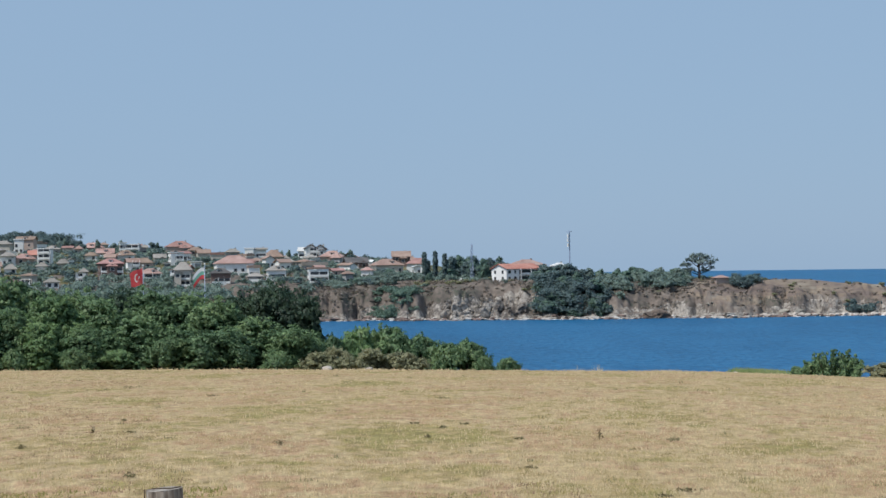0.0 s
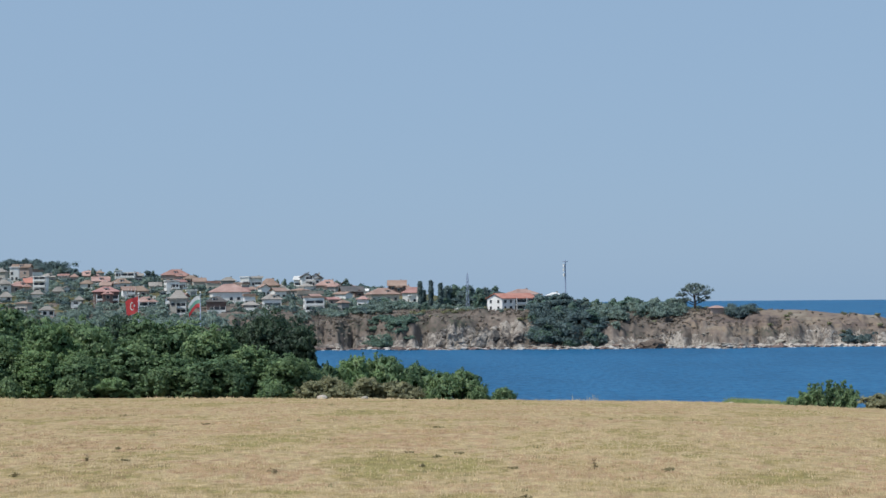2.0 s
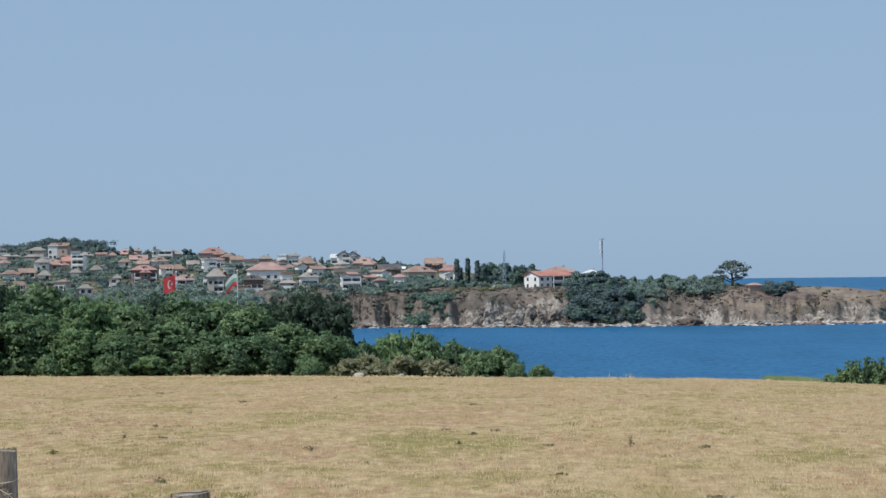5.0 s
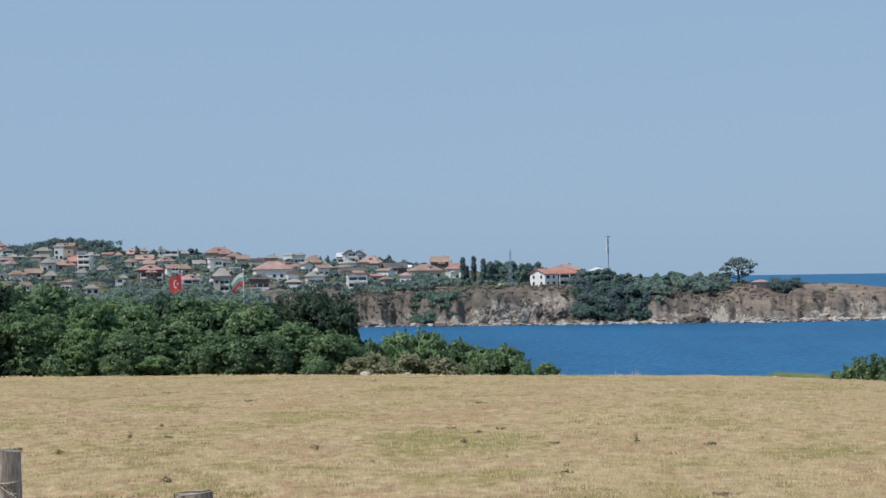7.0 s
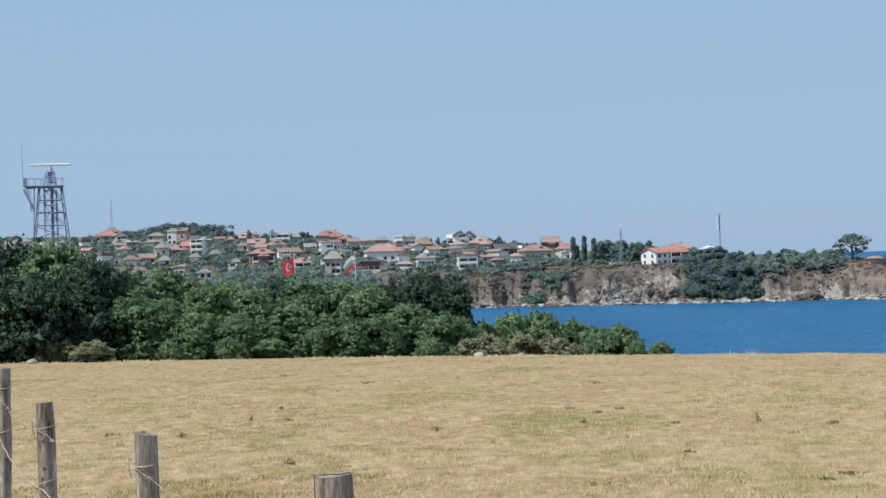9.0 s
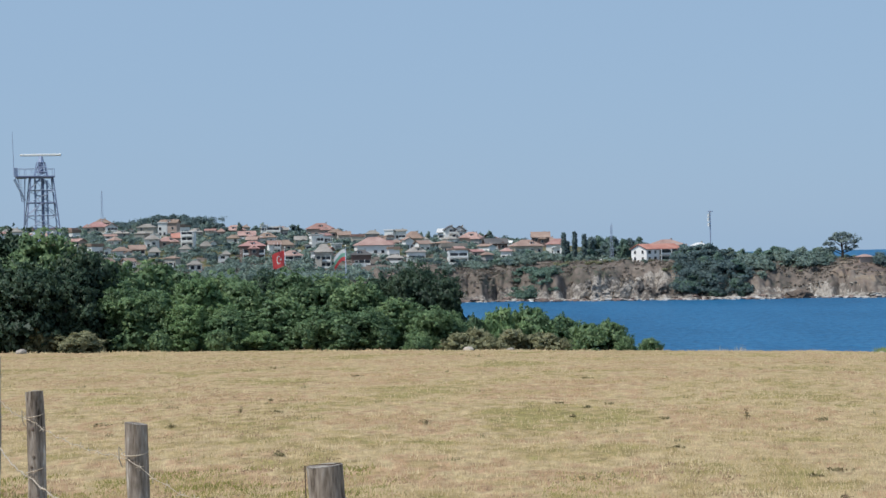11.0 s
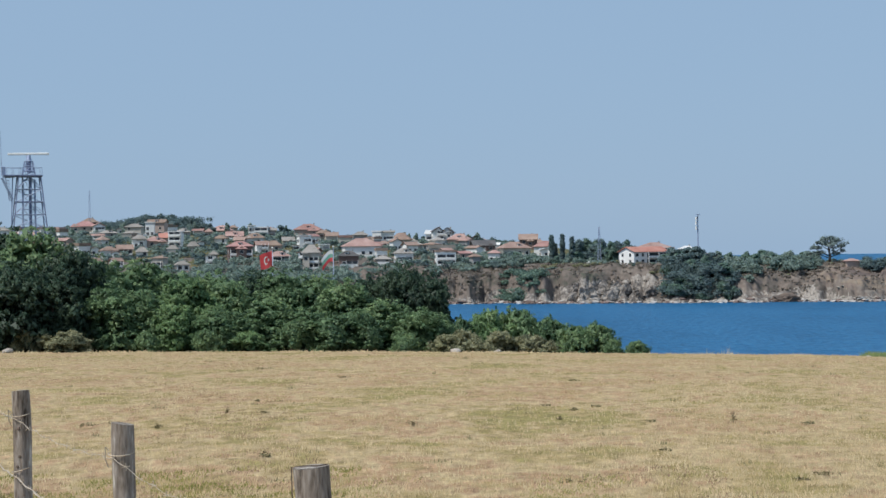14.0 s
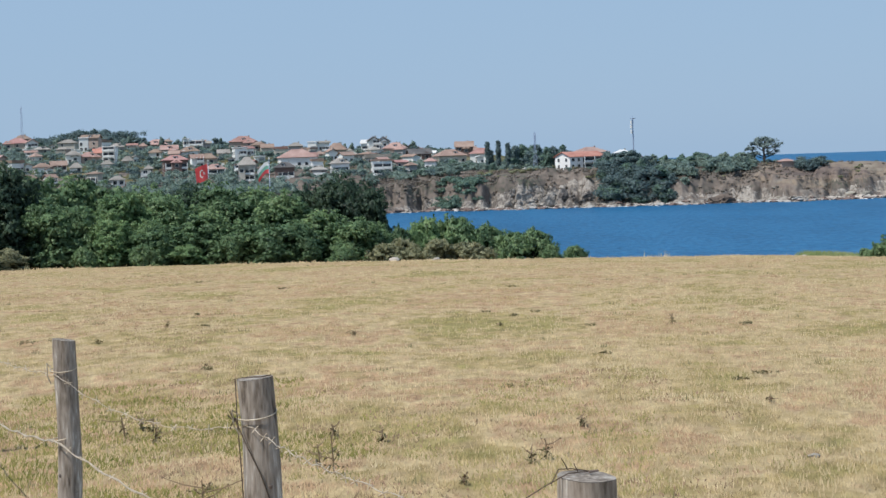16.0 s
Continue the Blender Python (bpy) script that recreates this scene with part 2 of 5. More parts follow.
heath_leaf_mat = foliage("heath_leaf", [(0.205, 0.178, 0.152), (0.275, 0.240, 0.205), (0.340, 0.300, 0.255)])
# the three far leaf colours are lifted and blued to carry the distance haze
hazed_leaf_mat = foliage("hazed_leaf", [(0.140, 0.205, 0.192), (0.205, 0.280, 0.246), (0.270, 0.350, 0.292)], scale=0.15)
hazed_dark_mat = foliage("hazed_dark_leaf", [(0.086, 0.134, 0.150), (0.122, 0.182, 0.186), (0.165, 0.232, 0.220)], scale=0.15)
hazed_green_mat = foliage("hazed_green_leaf", [(0.098, 0.168, 0.146), (0.146, 0.232, 0.186), (0.200, 0.295, 0.218)], scale=0.15)
foam_mat = material("sea_foam", [(0.62, 0.66, 0.68), (0.80, 0.82, 0.83)], 0.5, 0.7, 8, 0.2)
rust_mat = material("dark_rust", [(0.06, 0.045, 0.035), (0.13, 0.09, 0.065)], 20.0, 0.8, 5, 0.3)
bark_mat = material("bark", [(0.06, 0.05, 0.04), (0.14, 0.11, 0.09)], 2.0, 0.9, 6, 0.6, stretch=(1, 1, 0.3))
post_mat = material("weathered_post", [(0.062, 0.049, 0.040), (0.190, 0.156, 0.128), (0.285, 0.243, 0.208), (0.360, 0.318, 0.280), (0.66, 0.62, 0.57)], 16.0, 0.9, 5, 1.0, stretch=(1, 1, 0.16), span=0.15)
end_mat = material("post_end", [(0.08, 0.062, 0.05), (0.25, 0.21, 0.175), (0.50, 0.46, 0.41)], 14.0, 0.9, 5, 0.8)
wire_mat = material("rusty_wire", [(0.34, 0.27, 0.20), (0.60, 0.53, 0.43)], 20.0, 0.6, 5, 0.2, metal=0.3)
steel_mat = material("galvanised_steel", [(0.28, 0.34, 0.48), (0.44, 0.50, 0.64)], 0.7, 0.55, 8, 0.1, metal=0.4)
dark_steel_mat = material("dark_steel", [(0.16, 0.185, 0.29), (0.26, 0.29, 0.42)], 0.7, 0.55, 8, 0.1, metal=0.4)
white_paint_mat = material("white_paint", [(0.70, 0.70, 0.68), (0.82, 0.82, 0.80)], 0.4, 0.5, 8, 0.05)
glass_mat = material("window_glass", [(0.025, 0.03, 0.04), (0.05, 0.055, 0.065)], 0.4, 0.12, 8, 0, spec=0.5)
frame_mat = material("window_frame", [(0.55, 0.54, 0.52), (0.72, 0.71, 0.69)], 0.4, 0.6, 8, 0)
walls = {
    "white": material("white_render", [(0.74, 0.735, 0.72), (0.87, 0.865, 0.85)], 0.15, 0.85, 9, 0.1),
    "cream": material("cream_render", [(0.44, 0.40, 0.35), (0.58, 0.54, 0.47)], 0.15, 0.85, 9, 0.1),
    "grey": material("grey_render", [(0.27, 0.265, 0.265), (0.39, 0.385, 0.38)], 0.15, 0.85, 9, 0.1),
    "pink": material("pink_render", [(0.40, 0.31, 0.27), (0.50, 0.40, 0.35)], 0.15, 0.85, 9, 0.1),
    "brown": material("brown_render", [(0.150, 0.100, 0.088), (0.230, 0.160, 0.138)], 0.15, 0.85, 9, 0.1),
    "yellow": material("yellow_render", [(0.52, 0.40, 0.20), (0.62, 0.50, 0.28)], 0.15, 0.85, 9, 0.1),
}
roofs = {
    "orange": material("orange_tile", [(0.27, 0.168, 0.145), (0.37, 0.245, 0.212), (0.46, 0.335, 0.295)], 0.2, 0.85, 10, 0.5, spread=0.15),
    "fresh": material("fresh_red_tile", [(0.33, 0.135, 0.10), (0.43, 0.20, 0.15), (0.50, 0.27, 0.21)], 0.25, 0.85, 9, 0.5, spread=0.1),
    "red": material("red_tile", [(0.24, 0.130, 0.115), (0.33, 0.190, 0.168), (0.41, 0.260, 0.230)], 0.2, 0.85, 10, 0.5, spread=0.15),
    "brown": material("brown_tile", [(0.18, 0.125, 0.10), (0.28, 0.20, 0.16), (0.36, 0.27, 0.22)], 0.2, 0.85, 10, 0.5, spread=0.15),
    "grey": material("grey_tile", [(0.20, 0.185, 0.165), (0.30, 0.275, 0.25), (0.37, 0.345, 0.31)], 0.2, 0.85, 10, 0.5, spread=0.15),
    "dark": material("dark_tile", [(0.07, 0.07, 0.075), (0.11, 0.105, 0.105), (0.16, 0.15, 0.145)], 0.2, 0.8, 10, 0.5, spread=0.15),
    "pale": material("pale_sheet", [(0.55, 0.55, 0.54), (0.70, 0.70, 0.69)], 0.2, 0.6, 10, 0.2, spread=0.1),
}


def water_material():
    m = bpy.data.materials.new("sea_water")
    m.use_nodes = True
    n, l = m.node_tree.nodes, m.node_tree.links
    b = n["Principled BSDF"]
    geo = n.new("ShaderNodeNewGeometry")
    mp = n.new("ShaderNodeMapping")
    mp.inputs["Scale"].default_value = (1, 0.30, 1)
    l.new(geo.outputs["Position"], mp.inputs["Vector"])
    swell, chop = n.new("ShaderNodeTexNoise"), n.new("ShaderNodeTexNoise")
    for t, s in ((swell, 0.03), (chop, 0.55)):
        t.inputs["Scale"].default_value, t.inputs["Detail"].default_value = s, 4.0
        l.new(mp.outputs["Vector"], t.inputs["Vector"])
    mix = n.new("ShaderNodeMix")
    mix.inputs["Factor"].default_value = 0.6
    l.new(swell.outputs["Fac"], mix.inputs["A"])
    l.new(chop.outputs["Fac"], mix.inputs["B"])
    cr = n.new("ShaderNodeValToRGB")
    for e, p, c in zip(cr.color_ramp.elements, (0.36, 0.66), ((0.006, 0.078, 0.182), (0.026, 0.146, 0.300))):
        e.position, e.color = p, (*c, 1)
    l.new(mix.outputs["Result"], cr.inputs["Fac"])
    l.new(cr.outputs["Color"], b.inputs["Base Color"])
    bp = n.new("ShaderNodeBump")
    bp.inputs["Strength"].default_value, bp.inputs["Distance"].default_value = 0.9, 1.2
    l.new(chop.outputs["Fac"], bp.inputs["Height"])
    l.new(bp.outputs["Normal"], b.inputs["Normal"])
    b.inputs["Roughness"].default_value, b.inputs["IOR"].default_value = 0.45, 1.33
    b.inputs["Specular IOR Level"].default_value = 0.12
    return m


water_mat = water_material()

# ---- helpers for meshes ----
def mesh_of(name, verts, faces, materials=(), smooth=False):
    me = bpy.data.meshes.new(name)
    verts, faces = np.asarray(verts, np.float32), np.asarray(faces, np.int32)
    k = faces.shape[1]
    me.vertices.add(len(verts))
    me.vertices.foreach_set("co", verts.ravel())
    me.loops.add(faces.size)
    me.loops.foreach_set("vertex_index", faces.ravel())
    me.polygons.add(len(faces))
    me.polygons.foreach_set("loop_start", np.arange(0, faces.size, k, dtype=np.int32))
    me.polygons.foreach_set("use_smooth", np.full(len(faces), smooth))
    for m in materials:
        me.materials.append(m)
    me.update(calc_edges=True)
    return me


def part(name, bm, mat, parent, label="", smooth=False):
    """One mesh object under a thing or a part."""
    if isinstance(bm, bpy.types.Mesh):
        me = bm
    else:
        me = bpy.data.meshes.new(name)
        bm.to_mesh(me)
        bm.free()
        if smooth:
            for f in me.polygons:
                f.use_smooth = True
    if not me.materials:
        me.materials.append(mat)
    ob = new(name, me)
    ob.parent = parent
    return tagged(ob, label) if label else ob


def thing(name, m, label, category, group="", kind=""):
    ob = new(name)
    ob.empty_display_size = 0.2
    ob.matrix_world = m
    return tagged(ob, label, category, group, kind)


def box(bm, x0, y0, z0, x1, y1, z1, bevel=0.0):
    made = bmesh.ops.create_cube(bm, size=1)
    for v in made["verts"]:
        v.co = Vector(((x0 + x1) / 2 + v.co.x * (x1 - x0), (y0 + y1) / 2 + v.co.y * (y1 - y0), (z0 + z1) / 2 + v.co.z * (z1 - z0)))
    if bevel:
        bmesh.ops.bevel(bm, geom=list({e for v in made["verts"] for e in v.link_edges}), offset=bevel, segments=1, affect="EDGES")
    return bm


def tube(bm, points, radii, sides=6, cap=True):
    """A tube through the points, with its own radius at each."""
    rings = []
    for i, p in enumerate(points):
        p = Vector(p)
        a = Vector(points[max(i - 1, 0)])
        b = Vector(points[min(i + 1, len(points) - 1)])
        way = (b - a).normalized()
        side = way.cross(Vector((0, 0, 1)) if abs(way.z) < 0.9 else Vector((1, 0, 0))).normalized()
        up = side.cross(way)
        rings.append([bm.verts.new(p + (side * math.cos(6.28318 * k / sides) + up * math.sin(6.28318 * k / sides)) * radii[i]) for k in range(sides)])
    for r, s in zip(rings, rings[1:]):
        for k in range(sides):
            bm.faces.new((r[k], r[(k + 1) % sides], s[(k + 1) % sides], s[k]))
    if cap:
        bm.faces.new(rings[0][::-1])
        bm.faces.new(rings[-1])
    return bm


def fan_place(a, d):
    return math.sin(a / FAN) * d, math.cos(a / FAN) * d


def ground_z(x, y):
    return float(land(x, y))


# ---- the ground: one sheet from underfoot to beyond the town, fine where it is seen ----
def ground():
    fine_a = np.r_[np.arange(-1500, -260, 4.5), np.arange(-260, 830, 2.7), np.arange(830, 1101, 6.0)]
    turn = math.pi * FAN
    az = np.r_[np.arange(-turn, -1500, 220), fine_a, np.arange(1320, turn - 60, 220)]
    ds = np.r_[0.02, 0.6, np.arange(1.5, 8, 1.0), np.arange(8, 30, 0.5), np.arange(30, 90, 1.6), np.arange(90, 250, 5.0), np.arange(250, 815, 25.0), np.arange(815, 900, 0.9),
               np.arange(900, 1330, 9.0), np.arange(1330, 1650, 30.0), [1900, 2600, 3600, 4850]]
    A, D = np.meshgrid(az, ds)
    X, Y = np.sin(A / FAN) * D, np.cos(A / FAN) * D
    Z = land(X, Y)
    n, k = len(az), len(ds)
    idx = np.arange(n * k).reshape(k, n)
    nxt = np.roll(idx, -1, 1)
    faces = np.stack([idx[:-1], nxt[:-1], nxt[1:], idx[1:]], -1).reshape(-1, 4)[:, ::-1]
    me = mesh_of("ground", np.stack([X, Y, Z], -1).reshape(-1, 3), faces, [field_mat, scrub_mat, cliff_mat, heath_mat, top_mat], True)
    dm = np.repeat((ds[:-1] + ds[1:]) / 2, n)
    am = np.tile(az, k - 1)
    zr = np.stack([Z[:-1], Z[1:]], -1).reshape(-1, 2)
    steep = np.abs(zr[:, 1] - zr[:, 0]) / np.repeat(np.diff(ds), n)
    zm = zr.mean(1)
    jit = grain(am / 9, dm / 4, 40) * 0.15
    wide = layers(am / 60, dm / 14, 3, 44)
    what = np.where(dm < 92, 0, 1)
    head = (dm > 805) & (dm < 930 + 40 * wide)
    what = np.where(head, 3, what)
    what = np.where(head & (am + 40 * wide > 440) & (zm > SEA + 7.5 + 2.5 * wide), 4, what)
    bare = ((steep + jit + 0.22 * wide > 0.55) & (zm < SEA + 8.6 + 1.6 * ramp(am, -10, 20) * (1 - ramp(am, 150, 180)) - 4.2 * ramp(am, 0, -60) - 4.2 * ramp(am, 250, 320) + 1.2 * ramp(am, 560, 640) + 2.2 * wide)) | (zm < SEA + 2.0)
    what = np.where(head & (dm < 900) & bare, 2, what)
    what = np.where((am + 14 * wide > -676) & (am < -626) & (dm > 866) & (dm < 894), 4, what)
    me.polygons.foreach_set("material_index", what.astype(np.int32))
    return tagged(new("ground", me), "dry grass field falling to a bay, brown cliffs and town hill beyond", "ground", kind="structure")


ground()


def sea():
    az = np.linspace(-math.pi, math.pi, 181)[:-1]
    ds = np.array([120, 250, 400, 600, 800, 1200, 2000, 3200, 4900.0])
    A, D = np.meshgrid(az, ds)
    n, k = len(az), len(ds)
    idx = np.arange(n * k).reshape(k, n)
    nxt = np.roll(idx, -1, 1)
    faces = np.stack([idx[:-1], nxt[:-1], nxt[1:], idx[1:]], -1).reshape(-1, 4)[:, ::-1]
    verts = np.stack([np.sin(A) * D, np.cos(A) * D, np.full(A.shape, SEA)], -1).reshape(-1, 3)
    return tagged(new("water", mesh_of("water", verts, faces, [water_mat], True)), "deep blue rippled sea filling the bay to the horizon", "sea", kind="structure")


sea()

# ---- plants ----
def leaf_cloud(rng, lumps, leaves, size, up=0.35, thin=1.0, long=1.3, ways=None):
    """Small bent leaves on the skins of many lumps (x, y, z, radius): verts, faces and the way each leaf takes the light."""
    vs, ns = [], []
    for k, ((cx, cy, cz, r), n) in enumerate(zip(lumps, leaves)):
        q = rng.normal(size=(n, 3))
        q /= np.linalg.norm(q, axis=1)[:, None]
        q[:, 2] = np.where(q[:, 2] < -0.3, -q[:, 2], q[:, 2])
        rad = r * (0.45 + 0.62 * rng.random(n) ** 0.8 + 0.55 * (rng.random(n) < 0.16) * rng.random(n))
        form = np.array([0.8 + 0.5 * rng.random(), 0.8 + 0.5 * rng.random(), 0.6 + 0.35 * rng.random()])
        c = np.array([cx, cy, cz]) + q * rad[:, None] * form
        nrm = q * 0.75 + np.array([0, 0, up]) + rng.normal(size=(n, 3)) * 0.7
        nrm /= np.linalg.norm(nrm, axis=1)[:, None]
        t = np.cross(nrm, rng.normal(size=(n, 3)))
        t /= np.linalg.norm(t, axis=1)[:, None]
        b = np.cross(nrm, t)
        s = (size * (0.6 + 0.8 * rng.random(n)))[:, None]
        vs.append(np.stack([c - t * s * long * 0.4 - b * s * 0.48 * thin, c + t * s * long * 0.65, c - t * s * long * 0.4 + b * s * 0.48 * thin], 1))
        ns.append(q * 0.85 + nrm * 0.3 + np.array([0, 0, 0.25]) + (0 if ways is None else ways[k] * 0.8))
    v = np.concatenate(vs)
    nn = np.concatenate(ns)
    nn /= np.linalg.norm(nn, axis=1)[:, None]
    return v.reshape(-1, 3), np.arange(len(v) * 3).reshape(-1, 3), np.repeat(nn, 3, 0)


def leafy(name, v, f, nn, mats):
    """Leaves that take the light as the clump they grow on does."""
    me = mesh_of(name, v, f, mats, True)
    me.normals_split_custom_set_from_vertices(nn)
    return me


def tufts_of(rng, lumps, per, r1):
    """Each lump broken into small leafy tufts on its skin, with a coarse dark heart."""
    out, ways, hearts = [], [], []
    for cx, cy, cz, r in lumps:
        n = max(4, int(per * (r / r1) ** 2))
        q = rng.normal(size=(n, 3))
        q /= np.linalg.norm(q, axis=1)[:, None]
        q[:, 2] = np.where(q[:, 2] < -0.35, -q[:, 2], q[:, 2])
        form = np.array([1.15, 1.0, 0.78]) * r * (0.62 + 0.62 * rng.random(n) ** 1.3)[:, None]
        c = np.array([cx, cy, cz]) + q * form
        tr = (0.10 + 0.16 * rng.random(n)) * (0.5 + 0.5 * r / r1)
        out += [(*p, t) for p, t in zip(c, tr)]
        ways.append(q)
        hearts.append((cx, cy, cz, r * 0.68))
    return out, np.concatenate(ways), hearts


def crown_lumps(rng, n, width, depth, low, high, r0, r1, flat=0.5):
    """Lumps that fill an uneven dome from low to high."""
    out = []
    for i in range(n):
        u = rng.random() ** flat
        ang = rng.random() * 6.283
        h = rng.random()
        wide = math.sqrt(max(0.05, 1 - (max(h - 0.42, 0) / 0.62) ** 2)) * (0.8 + 0.25 * math.sin(3 * ang + n))
        r = r0 + (r1 - r0) * rng.random()
        out.append((math.cos(ang) * u * wide * (width / 2 - r * 0.7), math.sin(ang) * u * wide * (depth / 2 - r * 0.7), low + r * 0.6 + h * (high - low - r * 1.4), r))
    return out


def tree_model(name, seed, width, height, low, lumps, leaves, size, mat, trunk=0.12, label="", category="tree", r=(0.26, 0.78), group="", limbs=5, flat=0.5, thin=1.0, long=1.3, tufts=0):
    """A tree or shrub at the origin: tapered trunk with limbs, and a crown of many leaves."""
    rng = np.random.default_rng(seed)
    ob = thing(name, pose(0, 0, 0), label, category, group)
    ls = crown_lumps(rng, lumps, width, width * 0.9, low, height, *r, flat)
    bm = bmesh.new()
    bend = rng.normal(size=2) * 0.05 * height
    tube(bm, [(0, 0, -0.4), (bend[0] * 0.3, bend[1] * 0.3, height * 0.25), (bend[0], bend[1], height * 0.55), (bend[0] * 1.3, bend[1] * 1.3, height * 0.85)],
         [trunk * 1.25, trunk, trunk * 0.6, trunk * 0.15], 7)
    for i in range(min(limbs, len(ls))):
        cx, cy, cz, cr = ls[i]
        b = max(height * 0.12, min(cz * 0.5, height * 0.5))
        tube(bm, [(bend[0] * 0.4, bend[1] * 0.4, b), (cx * 0.5, cy * 0.5, (b + cz) / 2 + 0.1), (cx, cy, cz)], [trunk * 0.5, trunk * 0.3, trunk * 0.08], 5)
    part("trunk", bm, bark_mat, ob, "grey-brown bark", True)
    if tufts:
        ts, ways, hearts = tufts_of(rng, ls, tufts, r[1])
        v, f, nn = leaf_cloud(rng, ts, [leaves] * len(ts), size, thin=thin, long=long, ways=ways)
        hv, hf, hn = leaf_cloud(rng, hearts, [64] * len(hearts), size * 2.0)
        v, f, nn = np.concatenate([v, hv]), np.concatenate([f, hf + len(v)]), np.concatenate([nn, hn])
    else:
        v, f, nn = leaf_cloud(rng, ls, [int(leaves * (x[3] / r[1]) ** 2) for x in ls], size, thin=thin, long=long)
    part("crown", leafy("crown", v, f, nn, [mat]), mat, ob)
    return ob


used_models = set()


def plant(model, x, y, height=1.0, wide=1.0, turn=0.0, sink=0.05, z=None, label=""):
    """Puts the model, or a copy of it, on the ground; height and wide are scales."""
    m = pose(x, y, (ground_z(x, y) if z is None else z) - sink, 0, 0, turn)
    if model.name in used_models:
        ob = copy_thing(model, m)
    else:
        used_models.add(model.name)
        ob = model
        ob.matrix_world = m
    ob.scale = (wide, wide, height)
    if label:
        ob["label"] = label
    return ob


OAK = "broad dark green oak with dense lumpy crown"
oaks = [tree_model("oak_tree", 10 + i, 4.6, 4.4, 0.2, 50, 25, 0.10, (leaf_mat, shaded_leaf_mat, leaf_mat, light_leaf_mat)[i], 0.16,
                   (OAK, "very dark green oak, deep shade put into its leaf colour", OAK, "fresh light green bushy tree at the field edge")[i], group="trees at the field edge", r=(0.42, 1.2), tufts=46) for i in range(4)]
shrubs = [tree_model("shrub", 30 + i, 3.0, 1.7, 0.0, 34, 22, 0.08, (leaf_mat, light_leaf_mat, grey_leaf_mat)[i], 0.06,
                     ("dense green shrub at the edge of the field", "light green leafy shrub beside the field", "grey dry scrub bush at the field edge")[i], "shrub", (0.22, 0.5), "shrubs at the field edge", tufts=22) for i in range(3)]
far_trees = [tree_model("tree", 50 + i, 8.0, 7.0, 0.3, 34, 105, 0.58, (hazed_leaf_mat, hazed_dark_mat, hazed_green_mat)[i], 0.25,
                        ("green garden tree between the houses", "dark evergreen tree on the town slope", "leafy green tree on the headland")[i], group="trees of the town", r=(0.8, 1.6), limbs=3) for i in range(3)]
far_shrubs = [tree_model("shrub", 60 + i, 5.0, 2.6, 0.0, 18, 70, 0.42, (hazed_leaf_mat, grey_leaf_mat, hazed_green_mat)[i], 0.1,
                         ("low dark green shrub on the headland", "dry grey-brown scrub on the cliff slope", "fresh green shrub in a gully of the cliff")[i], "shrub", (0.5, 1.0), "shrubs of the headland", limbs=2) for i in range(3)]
cypress = tree_model("cypress_tree", 71, 2.5, 12.0, 0.3, 64, 60, 0.55, hazed_dark_mat, 0.2, "slim dark cypress above the cliff", group="cypresses", r=(0.6, 1.0), limbs=2)


def sprig_shrub():
    """A loose shrub of many leaning leafy shoots, taller to one side."""
    g = np.random.default_rng(91)
    ob = thing("shrub", pose(0, 0, 0), "loose dark green shrub of upright shoots at the field edge", "shrub", "shrubs at the field edge")
    bm, ls = bmesh.new(), []
    for k in range(95):
        bx = -1.5 + 3.0 * g.random()
        tall = (0.34 + 0.56 * float(ramp(bx, -1.5, 0.4))) * (0.5 + 0.7 * g.random()) * float(1 - 0.4 * ramp(bx, 1.2, 1.5))
        lean = 0.25 * bx + g.normal() * 0.3
        by = g.normal() * 0.4
        tip = (bx + lean * tall, by + g.normal() * 0.1, tall)
        tube(bm, [(bx * 0.8, by, -0.1), (bx, by, tall * 0.5), tip], [0.018, 0.012, 0.004], 4)
        for f in np.arange(0.1, 1.02, 0.15):
            r = (0.20 - 0.13 * f) * (0.8 + 0.5 * g.random())
            ls.append((bx + (tip[0] - bx) * f + g.normal() * 0.06, by + (tip[1] - by) * f, tall * f, r))
    part("stems", bm, bark_mat, ob, "grey-brown stems", True)
    v, f, nn = leaf_cloud(g, ls, [30] * len(ls), 0.066, long=1.6)
    part("crown", leafy("crown", v, f, nn, [leaf_mat]), leaf_mat, ob)
    return ob


loose_shrub = sprig_shrub()

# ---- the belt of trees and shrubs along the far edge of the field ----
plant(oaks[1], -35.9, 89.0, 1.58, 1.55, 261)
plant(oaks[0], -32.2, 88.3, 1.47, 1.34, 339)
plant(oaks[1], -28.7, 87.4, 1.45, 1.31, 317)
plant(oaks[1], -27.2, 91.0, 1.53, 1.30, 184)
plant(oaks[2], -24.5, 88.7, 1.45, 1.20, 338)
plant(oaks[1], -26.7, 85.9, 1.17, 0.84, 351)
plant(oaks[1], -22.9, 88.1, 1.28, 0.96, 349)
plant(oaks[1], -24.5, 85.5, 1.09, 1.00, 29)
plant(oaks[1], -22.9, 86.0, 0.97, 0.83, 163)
plant(oaks[0], -22.4, 92.3, 1.17, 1.00, 218)
plant(oaks[2], -20.9, 93.7, 1.14, 0.95, 101)
plant(oaks[0], -20.5, 87.6, 0.84, 0.89, 135)
plant(oaks[0], -19.9, 96.0, 1.06, 1.03, 225)
plant(oaks[2], -19.1, 88.0, 0.78, 0.78, 288)
plant(oaks[3], -17.6, 89.3, 0.89, 0.79, 209)
plant(oaks[0], -17.8, 95.3, 0.99, 0.96, 62)
plant(oaks[3], -17.6, 87.2, 0.62, 0.66, 243)
plant(oaks[2], -15.6, 90.7, 0.87, 0.86, 313)
